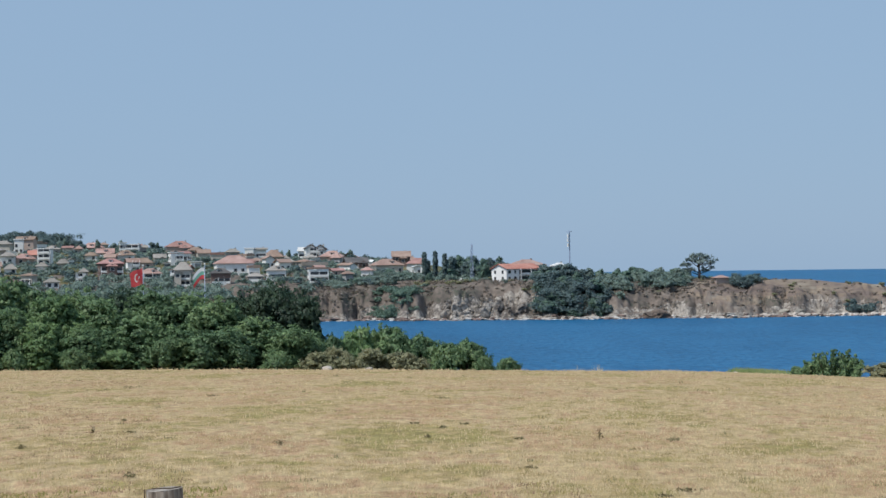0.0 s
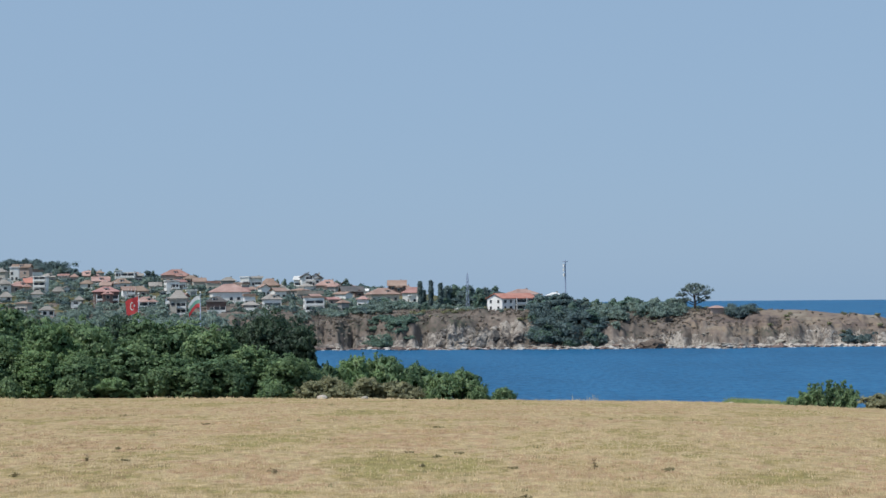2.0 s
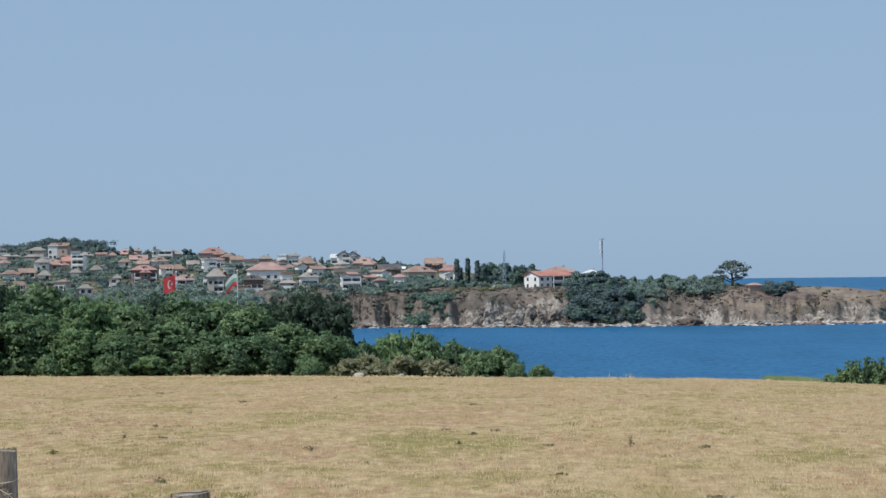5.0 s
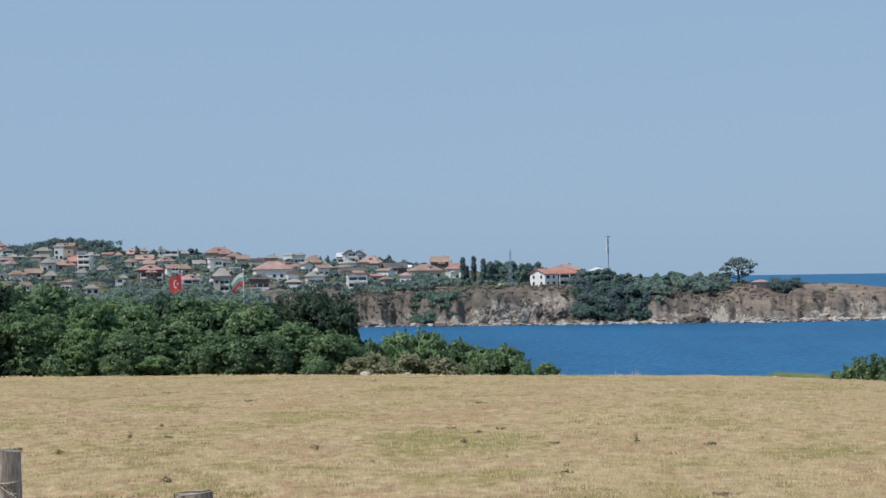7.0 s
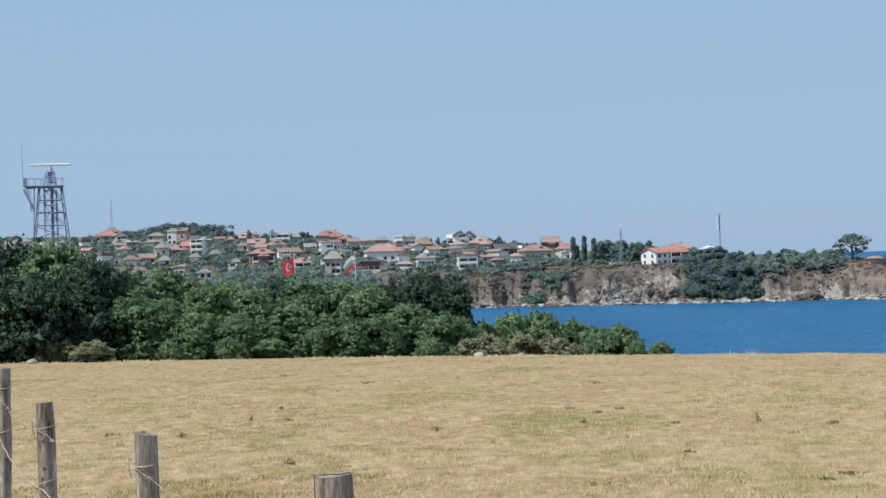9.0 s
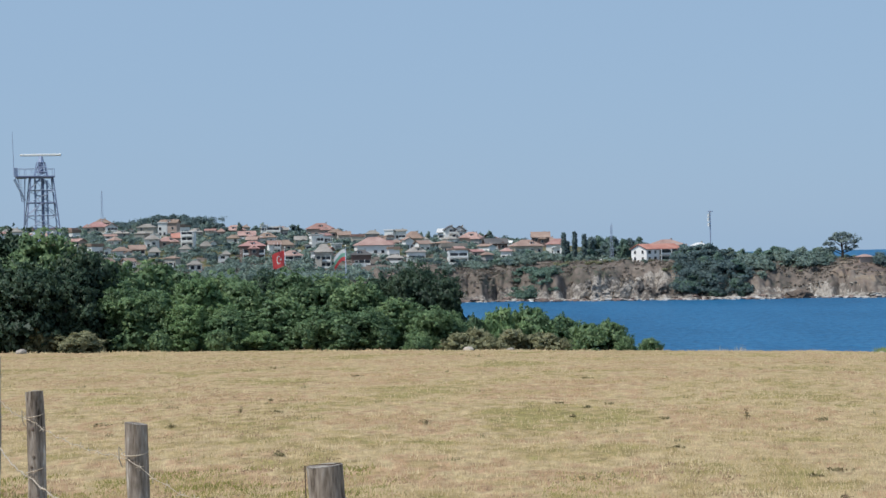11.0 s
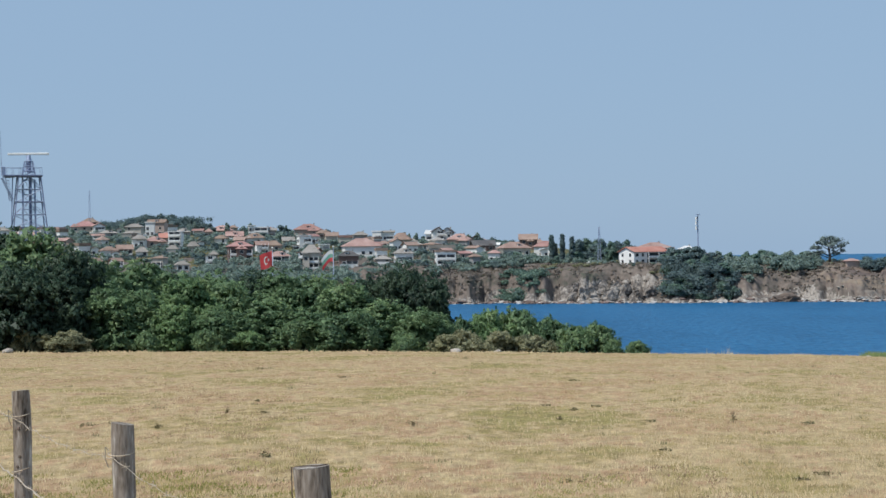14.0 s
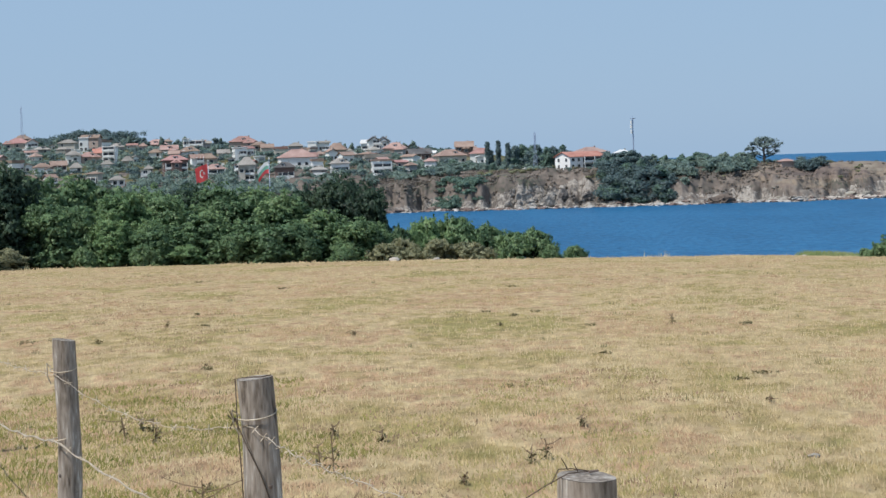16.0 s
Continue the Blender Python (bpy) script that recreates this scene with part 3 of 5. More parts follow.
plant(oaks[1], -15.3, 96.8, 1.04, 0.91, 79)
plant(oaks[0], -13.9, 96.0, 1.00, 0.96, 195)
plant(oaks[0], -15.7, 87.6, 0.58, 0.72, 121)
plant(oaks[2], -13.6, 89.0, 0.68, 0.89, 324)
plant(oaks[2], -12.5, 97.2, 0.97, 0.91, 21)
plant(oaks[0], -11.7, 88.2, 0.55, 0.77, 171)
plant(oaks[0], -10.8, 94.4, 0.88, 0.89, 323)
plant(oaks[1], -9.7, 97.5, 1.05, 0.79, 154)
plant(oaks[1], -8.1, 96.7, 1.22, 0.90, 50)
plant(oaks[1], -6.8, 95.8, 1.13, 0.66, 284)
plant(oaks[0], -9.9, 88.4, 0.54, 0.72, 347)
plant(oaks[2], -8.6, 90.6, 0.68, 0.85, 354)
plant(oaks[0], -6.9, 89.7, 0.58, 0.67, 334)
plant(oaks[2], -6.0, 90.8, 0.57, 0.40, 133)
plant(shrubs[1], -3.9, 93.9, 1.66, 1.07, 263)
plant(shrubs[0], -2.5, 95.0, 1.72, 1.27, 348)
plant(shrubs[0], -1.1, 95.0, 1.48, 1.00, 206)
plant(shrubs[0], 0.2, 93.0, 1.16, 0.89, 334)
plant(shrubs[0], 1.1, 93.0, 1.21, 0.97, 212)
plant(shrubs[0], 3.0, 90.9, 0.64, 0.52, 63)
plant(shrubs[0], 1.9, 91.0, 0.70, 0.43, 167)
plant(shrubs[0], -5.2, 92.9, 1.40, 0.62, 219)
plant(shrubs[2], -4.9, 88.9, 0.88, 0.93, 109)
plant(shrubs[2], -3.1, 88.9, 0.85, 0.93, 253)
plant(shrubs[2], -1.7, 89.0, 0.74, 0.76, 146)
plant(shrubs[2], -5.8, 88.8, 0.77, 0.51, 339)
plant(shrubs[2], -21.8, 84.2, 0.58, 0.91, 74)
plant(shrubs[2], -23.6, 84.8, 1.09, 0.59, 239)
plant(shrubs[0], -15.9, 85.5, 0.59, 0.50, 32)
plant(shrubs[1], -14.3, 86.8, 0.53, 0.67, 48)
plant(shrubs[0], -18.7, 86.0, 0.89, 0.59, 187)
plant(shrubs[0], -10.8, 87.3, 0.75, 0.75, 179)
plant(shrubs[0], -9.1, 87.5, 0.69, 0.59, 179)
plant(shrubs[0], -12.4, 87.1, 0.78, 0.50, 177)
plant(shrubs[0], -7.3, 87.7, 0.75, 0.67, 308)
plant(shrubs[2], 19.3, 87.0, 0.50, 0.62, 72)
plant(shrubs[2], 20.6, 87.4, 0.62, 0.80, 200)
plant(shrubs[1], 21.6, 88.4, 0.86, 0.80, 80)
plant(shrubs[0], 23.4, 89.4, 1.3, 1.1, 20)
plant(loose_shrub, 17.0, 88.3, 1.25, 0.9)

# ---- houses ----
unit_box = bpy.data.meshes.new("unit_box")
_b = bmesh.new()
bmesh.ops.create_cube(_b, size=1)
_b.to_mesh(unit_box)
_b.free()
box_meshes = {}


def block(name, mat, parent, x, y, z, sx, sy, sz, label=""):
    """A small box part that shares one mesh a material."""
    if mat.name not in box_meshes:
        box_meshes[mat.name] = unit_box.copy()
        box_meshes[mat.name].materials.append(mat)
    ob = new(name, box_meshes[mat.name])
    ob.parent = parent
    ob.matrix_local = Matrix.LocRotScale((x, y, z), None, (sx, sy, sz))
    return tagged(ob, label) if label else ob


def roof_mesh(w, d, h, shape, eave=0.7, thick=0.2):
    """A roof over w by d, its eaves at z 0, with thickness."""
    X, Y = w / 2 + eave, d / 2 + eave
    bm = bmesh.new()
    if shape == "flat":
        return box(bm, -X + 0.3, -Y + 0.3, 0, X - 0.3, Y - 0.3, max(h, 0.35), 0.05)
    if shape == "gable":
        along = w >= d
        E, L = (Y, X) if along else (X, Y)
        cut = ((-E, 0), (0, h), (E, 0), (E, -thick), (0, h - thick * 1.3), (-E, -thick))
        ends = [[bm.verts.new((s * L, e, z) if along else (e, s * L, z)) for e, z in cut] for s in (-1, 1)]
        for k in range(6):
            n = (k + 1) % 6
            bm.faces.new((ends[0][k], ends[1][k], ends[1][n], ends[0][n]))
        for e in ends:
            bm.faces.new((e[0], e[1], e[4], e[5])), bm.faces.new((e[1], e[2], e[3], e[4]))
        bmesh.ops.recalc_face_normals(bm, faces=bm.faces)
        return bm
    inset = min(Y, X) * 0.95
    if w >= d:
        ridge = ((-X + inset, 0), (X - inset, 0))
    else:
        ridge = ((0, -Y + inset), (0, Y - inset))
    lo = [bm.verts.new((x, y, -thick)) for x, y in ((-X, -Y), (X, -Y), (X, Y), (-X, Y))]
    up = [bm.verts.new((x, y, 0)) for x, y in ((-X, -Y), (X, -Y), (X, Y), (-X, Y))]
    r0, r1 = (bm.verts.new((x, y, h)) for x, y in ridge)
    bm.faces.new(lo[::-1])
    for i in range(4):
        bm.faces.new((lo[i], lo[(i + 1) % 4], up[(i + 1) % 4], up[i]))
    if w >= d:
        for f in ((up[0], up[1], r1, r0), (up[1], up[2], r1), (up[2], up[3], r0, r1), (up[3], up[0], r0)):
            bm.faces.new(f)
    else:
        for f in ((up[0], up[1], r0), (up[1], up[2], r1, r0), (up[2], up[3], r1), (up[3], up[0], r0, r1)):
            bm.faces.new(f)
    return bm


def window(parent, x, y, z, w, h, side):
    """side 0: on the front, 1: on the left wall."""
    f = block("window", frame_mat, parent, x, y, z, w + 0.24 if side == 0 else 0.14, 0.14 if side == 0 else w + 0.24, h + 0.24, "pale window frame")
    p = block("pane", glass_mat, f, 0, 0, 0, 1, 1, 1)
    k = (w / (w + 0.24), 1.25, h / (h + 0.24)) if side == 0 else (1.25, w / (w + 0.24), h / (h + 0.24))
    p.matrix_local = Matrix.LocRotScale((0, -0.1, 0) if side == 0 else (-0.1, 0, 0), None, k)


houses = []


def house(a, d, w, h, rise, wall="white", roof="orange", shape="hip", deep=0.75, turn=0.0, balcony=False, chimney=True, lift=0.0, openings=True, show=0.36, wing=None):
    """A house at fan bearing a and distance d: w wide, h to the eaves, rise to the ridge."""
    x, y = fan_place(a, d)
    dp = max(3.6, w * deep)
    own = np.random.default_rng(int(abs(a) * 7 + d))
    z = min(ground_z(x + sx * w / 2, y + sy * dp / 2) for sx in (-1, 0, 1) for sy in (-1, 0, 1)) - 0.3 + lift
    base_h = ground_z(x, y) + lift - z
    h = h + base_h
    name = {"pale": "sheet-metal", "dark": "dark tiled", "grey": "grey tiled", "orange": "orange tiled", "red": "red tiled", "fresh": "red tiled", "brown": "brown tiled"}[roof]
    form = {"hip": "hipped", "gable": "gabled", "flat": "flat"}[shape]
    floors = max(1, int(round((h - 0.6) / 2.9)))
    tall = {1: "low", 2: "two-storey", 3: "three-storey"}.get(floors, "tall")
    ob = thing("house", pose(x, y, z, 0, 0, -math.degrees(a / FAN) + turn), f"{tall} {wall} house with {name} {form} roof on the slope", "house", "houses of the town")
    bm = box(bmesh.new(), -w / 2, -dp / 2, 0, w / 2, dp / 2, h)
    if shape == "gable":
        if w >= dp:
            for s in (-1, 1):
                q = [bm.verts.new(v) for v in ((s * (w / 2 - 0.02), -dp / 2, h - 0.01), (s * (w / 2 - 0.02), dp / 2, h - 0.01), (s * (w / 2 - 0.02), 0, h + rise - 0.2),
                                              (s * (w / 2 - 0.3), -dp / 2, h - 0.01), (s * (w / 2 - 0.3), dp / 2, h - 0.01), (s * (w / 2 - 0.3), 0, h + rise - 0.2))]
                bm.faces.new(q[:3]), bm.faces.new(q[5:2:-1])
        else:
            for s in (-1, 1):
                q = [bm.verts.new(v) for v in ((-w / 2, s * (dp / 2 - 0.02), h - 0.01), (w / 2, s * (dp / 2 - 0.02), h - 0.01), (0, s * (dp / 2 - 0.02), h + rise - 0.2))]
                bm.faces.new(q)
    part("wall", bm, walls[wall], ob)
    rf = part("roof", roof_mesh(w, dp, rise, shape), roofs[roof], ob)
    rf.location = (0, 0, h + 0.2)
    if chimney and shape != "flat" and w > 4.5:
        c = block("chimney", walls["pink" if roof in ("orange", "red") else "cream"], ob, w * 0.22, dp * 0.08, h + rise * 0.9, 0.6, 0.6, 1.5)
        block("cap", walls["grey"], c, 0, 0, 0.53, 1.3, 1.3, 0.1)
    if openings:
        cols = max(2, int(w / 3.4))
        step = w / cols
        for fl in range(floors):
            zz = base_h * 0.5 + 1.6 + fl * 2.9
            if zz + 0.9 > h:
                break
            for c in range(cols):
                if own.random() < 0.22:
                    continue
                window(ob, -w / 2 + step * (c + 0.5), -dp / 2 - 0.03, zz, 1.0 + 0.7 * own.random(), 1.2 + 0.5 * own.random(), 0)
            for c in range(2):
                window(ob, -w / 2 - 0.03, -dp / 4 + c * dp / 2, zz, 1.1, 1.4, 1)
    if shape != "flat" and w > 7.5 and own.random() < 0.55:
        dm = block("dormer", walls["white"], ob, w * (-0.2 + 0.4 * own.random()), -dp * 0.28, h + 0.2 + rise * 0.42, 1.7, 1.8, 1.3)
        block("pane", glass_mat, dm, 0, -0.5, 0.05, 0.55, 0.06, 0.55)
        block("dormer_roof", roofs[roof], dm, 0, -0.05, 0.56, 1.35, 1.2, 0.14)
    if not balcony and wing is None and h > 4.4 and own.random() < 0.45:
        balcony = True
    if wing is not None:
        # a gabled bay that stands forward of the front
        ww, wd, wh = w * 0.42, 2.2, h * (0.78 + 0.2 * own.random())
        wb = box(bmesh.new(), -ww / 2, -wd, 0, ww / 2, 0.2, wh)
        q = [wb.verts.new(v) for v in ((-ww / 2, -wd, wh - 0.01), (ww / 2, -wd, wh - 0.01), (0, -wd, wh + ww * 0.26))]
        wb.faces.new(q)
        bay = part("bay", wb, walls[wall], ob)
        bay.location = (w * wing, -dp / 2, 0)
        br = part("bay_roof", roof_mesh(ww, wd + 1.2, ww * 0.3, "gable" if ww < wd + 1.2 else "hip", 0.5), roofs[roof], bay)
        br.location = (0, -wd / 2 + 0.4, wh + 0.15)
        if wh > 3.4:
            window(bay, 0, -wd - 0.03, wh - 1.3, min(1.5, ww * 0.5), 1.3, 0)
    if balcony:
        bx, bw = (0.0, w * 0.92) if own.random() < 0.6 else (w * 0.16, w * 0.6)
        for fl in range(0, max(floors, 1)):
            zz = base_h * 0.5 + 0.25 + fl * 2.9
            if zz + 1.6 > h:
                break
            # dark slab on the wall in place of a recess's shade
            block("loggia", glass_mat, ob, bx, -dp / 2 - 0.02, zz + 1.25, bw * 0.94, 0.3, 2.0, "dark panel standing in for the shade of a recess")
            bl = block("balcony", walls["white"], ob, bx, -dp / 2 - 0.75, zz, bw, 1.5, 0.2)
            block("railing", walls["white"], bl, 0, -0.46, 2.9, 1, 0.07, 3.6)
            for k in (-0.49, 0.0, 0.49):
                block("post", walls["white"], bl, k, -0.42, 7.0, 0.03, 0.14, 13.0)
    houses.append((a, d, w, z, h + rise, show))
    return ob



def garden_wall(a, d, length, height, turn, mat):
    """A low rendered wall with a coping, in front of a garden."""
    x, y = fan_place(a, d)
    z = min(ground_z(x + s * length * 0.5, y) for s in (-1, 0, 1))
    ob = thing("garden_wall", pose(x, y, z - 0.3, 0, 0, -math.degrees(a / FAN) + turn), "low pale rendered garden wall below a house", "wall", "garden walls of the town")
    block("wall", mat, ob, 0, 0, (height + 0.6) / 2, length, 0.3, height + 0.6)
    block("coping", walls["cream"], ob, 0, 0, height + 0.65, length + 0.1, 0.42, 0.12)


def garden_walls(count, seed):
    g = np.random.default_rng(seed)
    for ha, hd, hw, *_ in list(houses):
        if count and -880 < ha < -60 and g.random() < 0.45:
            count -= 1
            garden_wall(ha + 6 * g.normal(), hd - hw * 0.5 - 3.5 - 2 * g.random(), hw * (0.6 + 0.5 * g.random()), 1.2 + 0.9 * g.random(), 14 * g.normal(), walls[("white", "cream", "grey", "white")[int(g.integers(0, 4))]])


def fill_in(count, seed):
    """Small houses crowded between the others on the slope."""
    g = np.random.default_rng(seed)
    n = 0
    for _ in range(count * 30):
        if n >= count:
            break
        a, d, w = -1150 + 1020 * g.random(), 885 + 330 * g.random(), 3.6 + 4.2 * g.random()
        if any(abs(a - ha) / FAN * d < (w + hw) * 0.6 and abs(d - hd) < 20 for ha, hd, hw, *_ in houses):
            continue
        house(a, d, w, 2.3 + 2.0 * g.random(), 1.0 + 0.9 * g.random(), ("cream", "white", "grey", "pink", "white", "white")[int(g.integers(0, 6))],
              ("brown", "orange", "grey", "red", "brown")[int(g.integers(0, 5))], ("hip", "gable", "gable", "hip", "flat")[int(g.integers(0, 5))], 0.6 + 0.5 * g.random(), -50 + 100 * g.random(), balcony=g.random() < 0.3, show=0.3)
        n += 1
# ---- the town, from the lower road up to the skyline ----
house(-851, 1140, 13.3, 5.5, 2.9, "cream", "red", "hip", wing=-0.36, turn=-4)
house(-843, 1158, 8.3, 7.5, 2.5, "brown", "brown", "hip", turn=14)
house(-828, 1130, 6.3, 5.6, 1.9, "white", "orange", "gable", deep=1.2, turn=8)
house(-835, 1102, 3.9, 2.3, 0.5, "white", "pale", "flat", turn=13)
house(-811, 1098, 9.0, 2.2, 1.5, "grey", "grey", "hip", turn=-5)
house(-792, 1168, 2.5, 3.0, 0.7, "white", "grey", "gable", deep=1.4, turn=-5)
house(-766, 1120, 9.2, 5.2, 1.9, "cream", "grey", "hip", turn=-15)
house(-739, 1130, 5.0, 7.2, 0.6, "white", "pale", "flat", turn=-6)
house(-726, 1142, 9.9, 7.2, 1.9, "pink", "brown", "gable", turn=-16)
house(-834, 956, 3.2, 3.3, 0.8, "white", "brown", "gable", deep=1.4, show=0.15, turn=2)
house(-811, 940, 7.2, 3.4, 1.9, "white", "brown", "hip", wing=0.3, show=0.15, turn=14)
house(-784, 962, 7.1, 2.6, 2.2, "brown", "brown", "gable", balcony=True, turn=8)
house(-758, 1002, 7.2, 4.3, 2.0, "white", "grey", "hip", wing=0.1, show=0.18, turn=3)
house(-754, 950, 5.4, 2.2, 2.4, "white", "grey", "hip", show=0.2, turn=0)
house(-752, 1082, 4.4, 2.2, 0.4, "white", "pale", "flat", turn=-6)
house(-731, 1008, 9.0, 2.5, 2.3, "pink", "orange", "hip", wing=0.3, turn=12)
house(-712, 1026, 6.1, 3.4, 2.3, "pink", "fresh", "gable", show=0.25, turn=-7)
house(-737, 1156, 2.5, 2.2, 0.7, "white", "grey", "gable", deep=1.3, turn=6)
house(-726, 1152, 2.5, 2.2, 0.7, "white", "brown", "hip", deep=1.3, turn=-16)
house(-694, 1000, 6.6, 7.5, 0.4, "white", "pale", "flat", balcony=True, deep=0.7, show=0.1, turn=-16)
house(-682, 1100, 7.7, 2.9, 1.9, "grey", "grey", "hip", turn=-1)
house(-700, 962, 4.9, 2.2, 1.9, "white", "grey", "hip", show=0.2, turn=-7)
house(-665, 980, 5.0, 2.5, 2.2, "cream", "grey", "hip", wing=-0.2, show=0.2, turn=1)
house(-651, 1000, 2.5, 3.1, 0.8, "white", "grey", "gable", deep=1.4, turn=10)
house(-637, 904, 3.2, 5.0, 0.5, "white", "grey", "gable", deep=1.2, show=0.1, turn=0)
house(-629, 936, 3.4, 2.3, 1.9, "cream", "grey", "hip", turn=3)
house(-684, 890, 5.7, 2.4, 1.8, "white", "grey", "hip", show=0.12, turn=10)
house(-614, 1160, 12.5, 2.7, 3.0, "pink", "orange", "hip", turn=-7)
house(-592, 1060, 8.6, 2.2, 2.4, "cream", "orange", "gable", wing=0.25, turn=0)
house(-616, 1032, 6.3, 2.4, 1.8, "white", "brown", "hip", show=0.2, turn=-11)
house(-583, 918, 10.9, 6.5, 2.3, "brown", "red", "hip", balcony=True, wing=0.0, show=0.12, turn=7)
house(-557, 1024, 9.7, 2.9, 2.3, "white", "brown", "hip", wing=-0.25, turn=-6)
house(-583, 1016, 5.0, 2.2, 1.7, "cream", "orange", "gable", turn=-11)
house(-545, 940, 5.6, 4.6, 1.9, "white", "orange", "gable", balcony=True, show=0.2, turn=13)
house(-525, 958, 8.1, 2.7, 2.4, "pink", "brown", "hip", turn=-8)
house(-515, 906, 8.7, 2.3, 2.3, "white", "orange", "hip", balcony=True, show=0.15, turn=15)
house(-562, 1128, 3.4, 6.1, 0.5, "white", "pale", "flat", turn=7)
house(-545, 1130, 8.2, 5.1, 0.6, "white", "pale", "flat", turn=-6)
house(-527, 1130, 4.7, 4.1, 1.3, "grey", "grey", "gable", turn=0)
house(-498, 1012, 5.5, 2.2, 2.0, "cream", "grey", "gable", wing=0.2, turn=3)
house(-470, 982, 6.2, 6.2, 0.6, "white", "pale", "flat", deep=0.8, balcony=True, show=0.08, turn=16)
house(-463, 1126, 15.0, 6.6, 3.2, "pink", "red", "hip", wing=0.25, turn=-4)
house(-436, 1112, 7.3, 5.4, 1.9, "cream", "brown", "hip", turn=14)
house(-458, 878, 7.1, 7.0, 3.5, "cream", "grey", "hip", balcony=True, wing=-0.3, show=0.12, turn=-2)
house(-485, 960, 2.7, 2.5, 0.5, "white", "grey", "gable", deep=1.2, turn=7)
house(-474, 898, 2.5, 4.9, 0.5, "white", "brown", "gable", deep=1.4, show=0.15, turn=-15)
house(-435, 976, 4.8, 2.2, 0.6, "white", "pale", "flat", turn=9)
house(-392, 886, 8.7, 4.3, 2.3, "brown", "dark", "hip", balcony=True, show=0.1, turn=2)
house(-369, 944, 17.4, 4.2, 3.8, "white", "orange", "hip", show=0.1, turn=7)
house(-371, 1110, 7.8, 5.1, 1.9, "grey", "grey", "hip", turn=1)
house(-422, 1106, 6.8, 3.9, 2.2, "cream", "brown", "gable", turn=10)
house(-341, 1110, 4.9, 7.2, 0.6, "white", "pale", "flat", turn=-11)
house(-322, 1114, 6.6, 7.3, 1.0, "white", "grey", "gable", turn=-1)
house(-299, 1124, 11.1, 3.4, 3.9, "cream", "brown", "hip", wing=-0.2, turn=-8)
house(-295, 912, 8.2, 3.8, 2.3, "white", "grey", "hip", balcony=True, show=0.1, turn=8)
house(-332, 892, 6.2, 2.2, 1.5, "grey", "grey", "hip", turn=11)
house(-274, 1016, 5.6, 2.2, 1.5, "grey", "grey", "hip", turn=12)
house(-242, 1124, 7.8, 6.7, 2.2, "white", "pale", "gable", balcony=True, show=0.25, turn=-11)
house(-234, 1108, 6.2, 7.6, 2.5, "white", "dark", "gable", deep=1.3, balcony=True, show=0.25, turn=7)
house(-216, 1118, 6.5, 7.6, 2.8, "white", "dark", "gable", deep=1.3, wing=0.2, show=0.25, turn=-6)
house(-196, 1098, 12.2, 3.9, 3.2, "pink", "orange", "hip", wing=0.2, turn=-8)
house(-227, 968, 12.2, 2.2, 1.7, "grey", "grey", "flat", turn=2)
house(-221, 894, 9.0, 6.1, 0.8, "white", "brown", "flat", deep=0.6, balcony=True, show=0.06, turn=7)
house(-166, 1178, 7.0, 3.8, 2.4, "brown", "brown", "gable", deep=1.2, turn=-4)
house(-154, 1010, 11.0, 3.3, 2.6, "brown", "dark", "gable", balcony=True, wing=0.25, turn=11)
house(-132, 1068, 4.7, 2.2, 1.2, "white", "pale", "gable", turn=-14)
house(-130, 982, 2.5, 2.2, 0.6, "white", "grey", "gable", turn=-6)
house(-100, 988, 14.4, 3.5, 3.1, "cream", "orange", "hip", show=0.2, turn=15)
house(-74, 1130, 9.9, 5.2, 3.2, "brown", "brown", "gable", wing=0.1, turn=1)
house(-61, 1150, 11.9, 2.8, 2.3, "pink", "orange", "hip", turn=6)
house(-44, 1004, 10.6, 4.6, 2.8, "white", "red", "hip", show=0.25, turn=-8)
house(-47, 980, 3.4, 3.4, 0.6, "white", "pale", "gable", show=0.15, turn=10)
house(147, 912, 14.0, 6.6, 2.6, "cream", "orange", "hip", turn=30)
house(204, 915, 6.0, 6.2, 1.3, "white", "pale", "hip", turn=11)
house(236, 912, 4.0, 3.4, 1.2, "pink", "red", "hip", turn=16)
house(-1072, 1130, 11.2, 4.6, 2.5, "cream", "orange", "hip", turn=2)
house(-996, 1126, 11.2, 3.1, 1.9, "white", "grey", "hip", turn=-14)
house(129, 884, 21.4, 5.4, 2.3, "white", "fresh", "gable", deep=0.443, turn=45, chimney=False)
house(488, 866, 5.6, 1.8, 1.0, "pink", "orange", "hip", turn=20, chimney=False)
fill_in(78, 12)
garden_walls(44, 3)

# ---- masts, the radar tower, flags and cars ----
def lattice(bm, w0, w1, height, bays, r, z0=0.0, legs=4):
    """Tapering lattice: legs, rings and crossed braces."""
    def ring(i):
        k = i / bays
        w = (w0 + (w1 - w0) * k) / 2
        return [(w * 1.414 * math.cos(6.28318 * (j + 0.5) / legs), w * 1.414 * math.sin(6.28318 * (j + 0.5) / legs), z0 + height * k) for j in range(legs)]
    for i in range(bays):
        lo, hi = ring(i), ring(i + 1)
        for j in range(legs):
            n = (j + 1) % legs
            tube(bm, [lo[j], hi[j]], [r * 1.5, r * 1.5], 5)
            tube(bm, [hi[j], hi[n]], [r, r], 4)
            tube(bm, [lo[j], hi[n]] if (i + j) % 2 else [lo[n], hi[j]], [r * 0.8, r * 0.8], 4)
    return bm


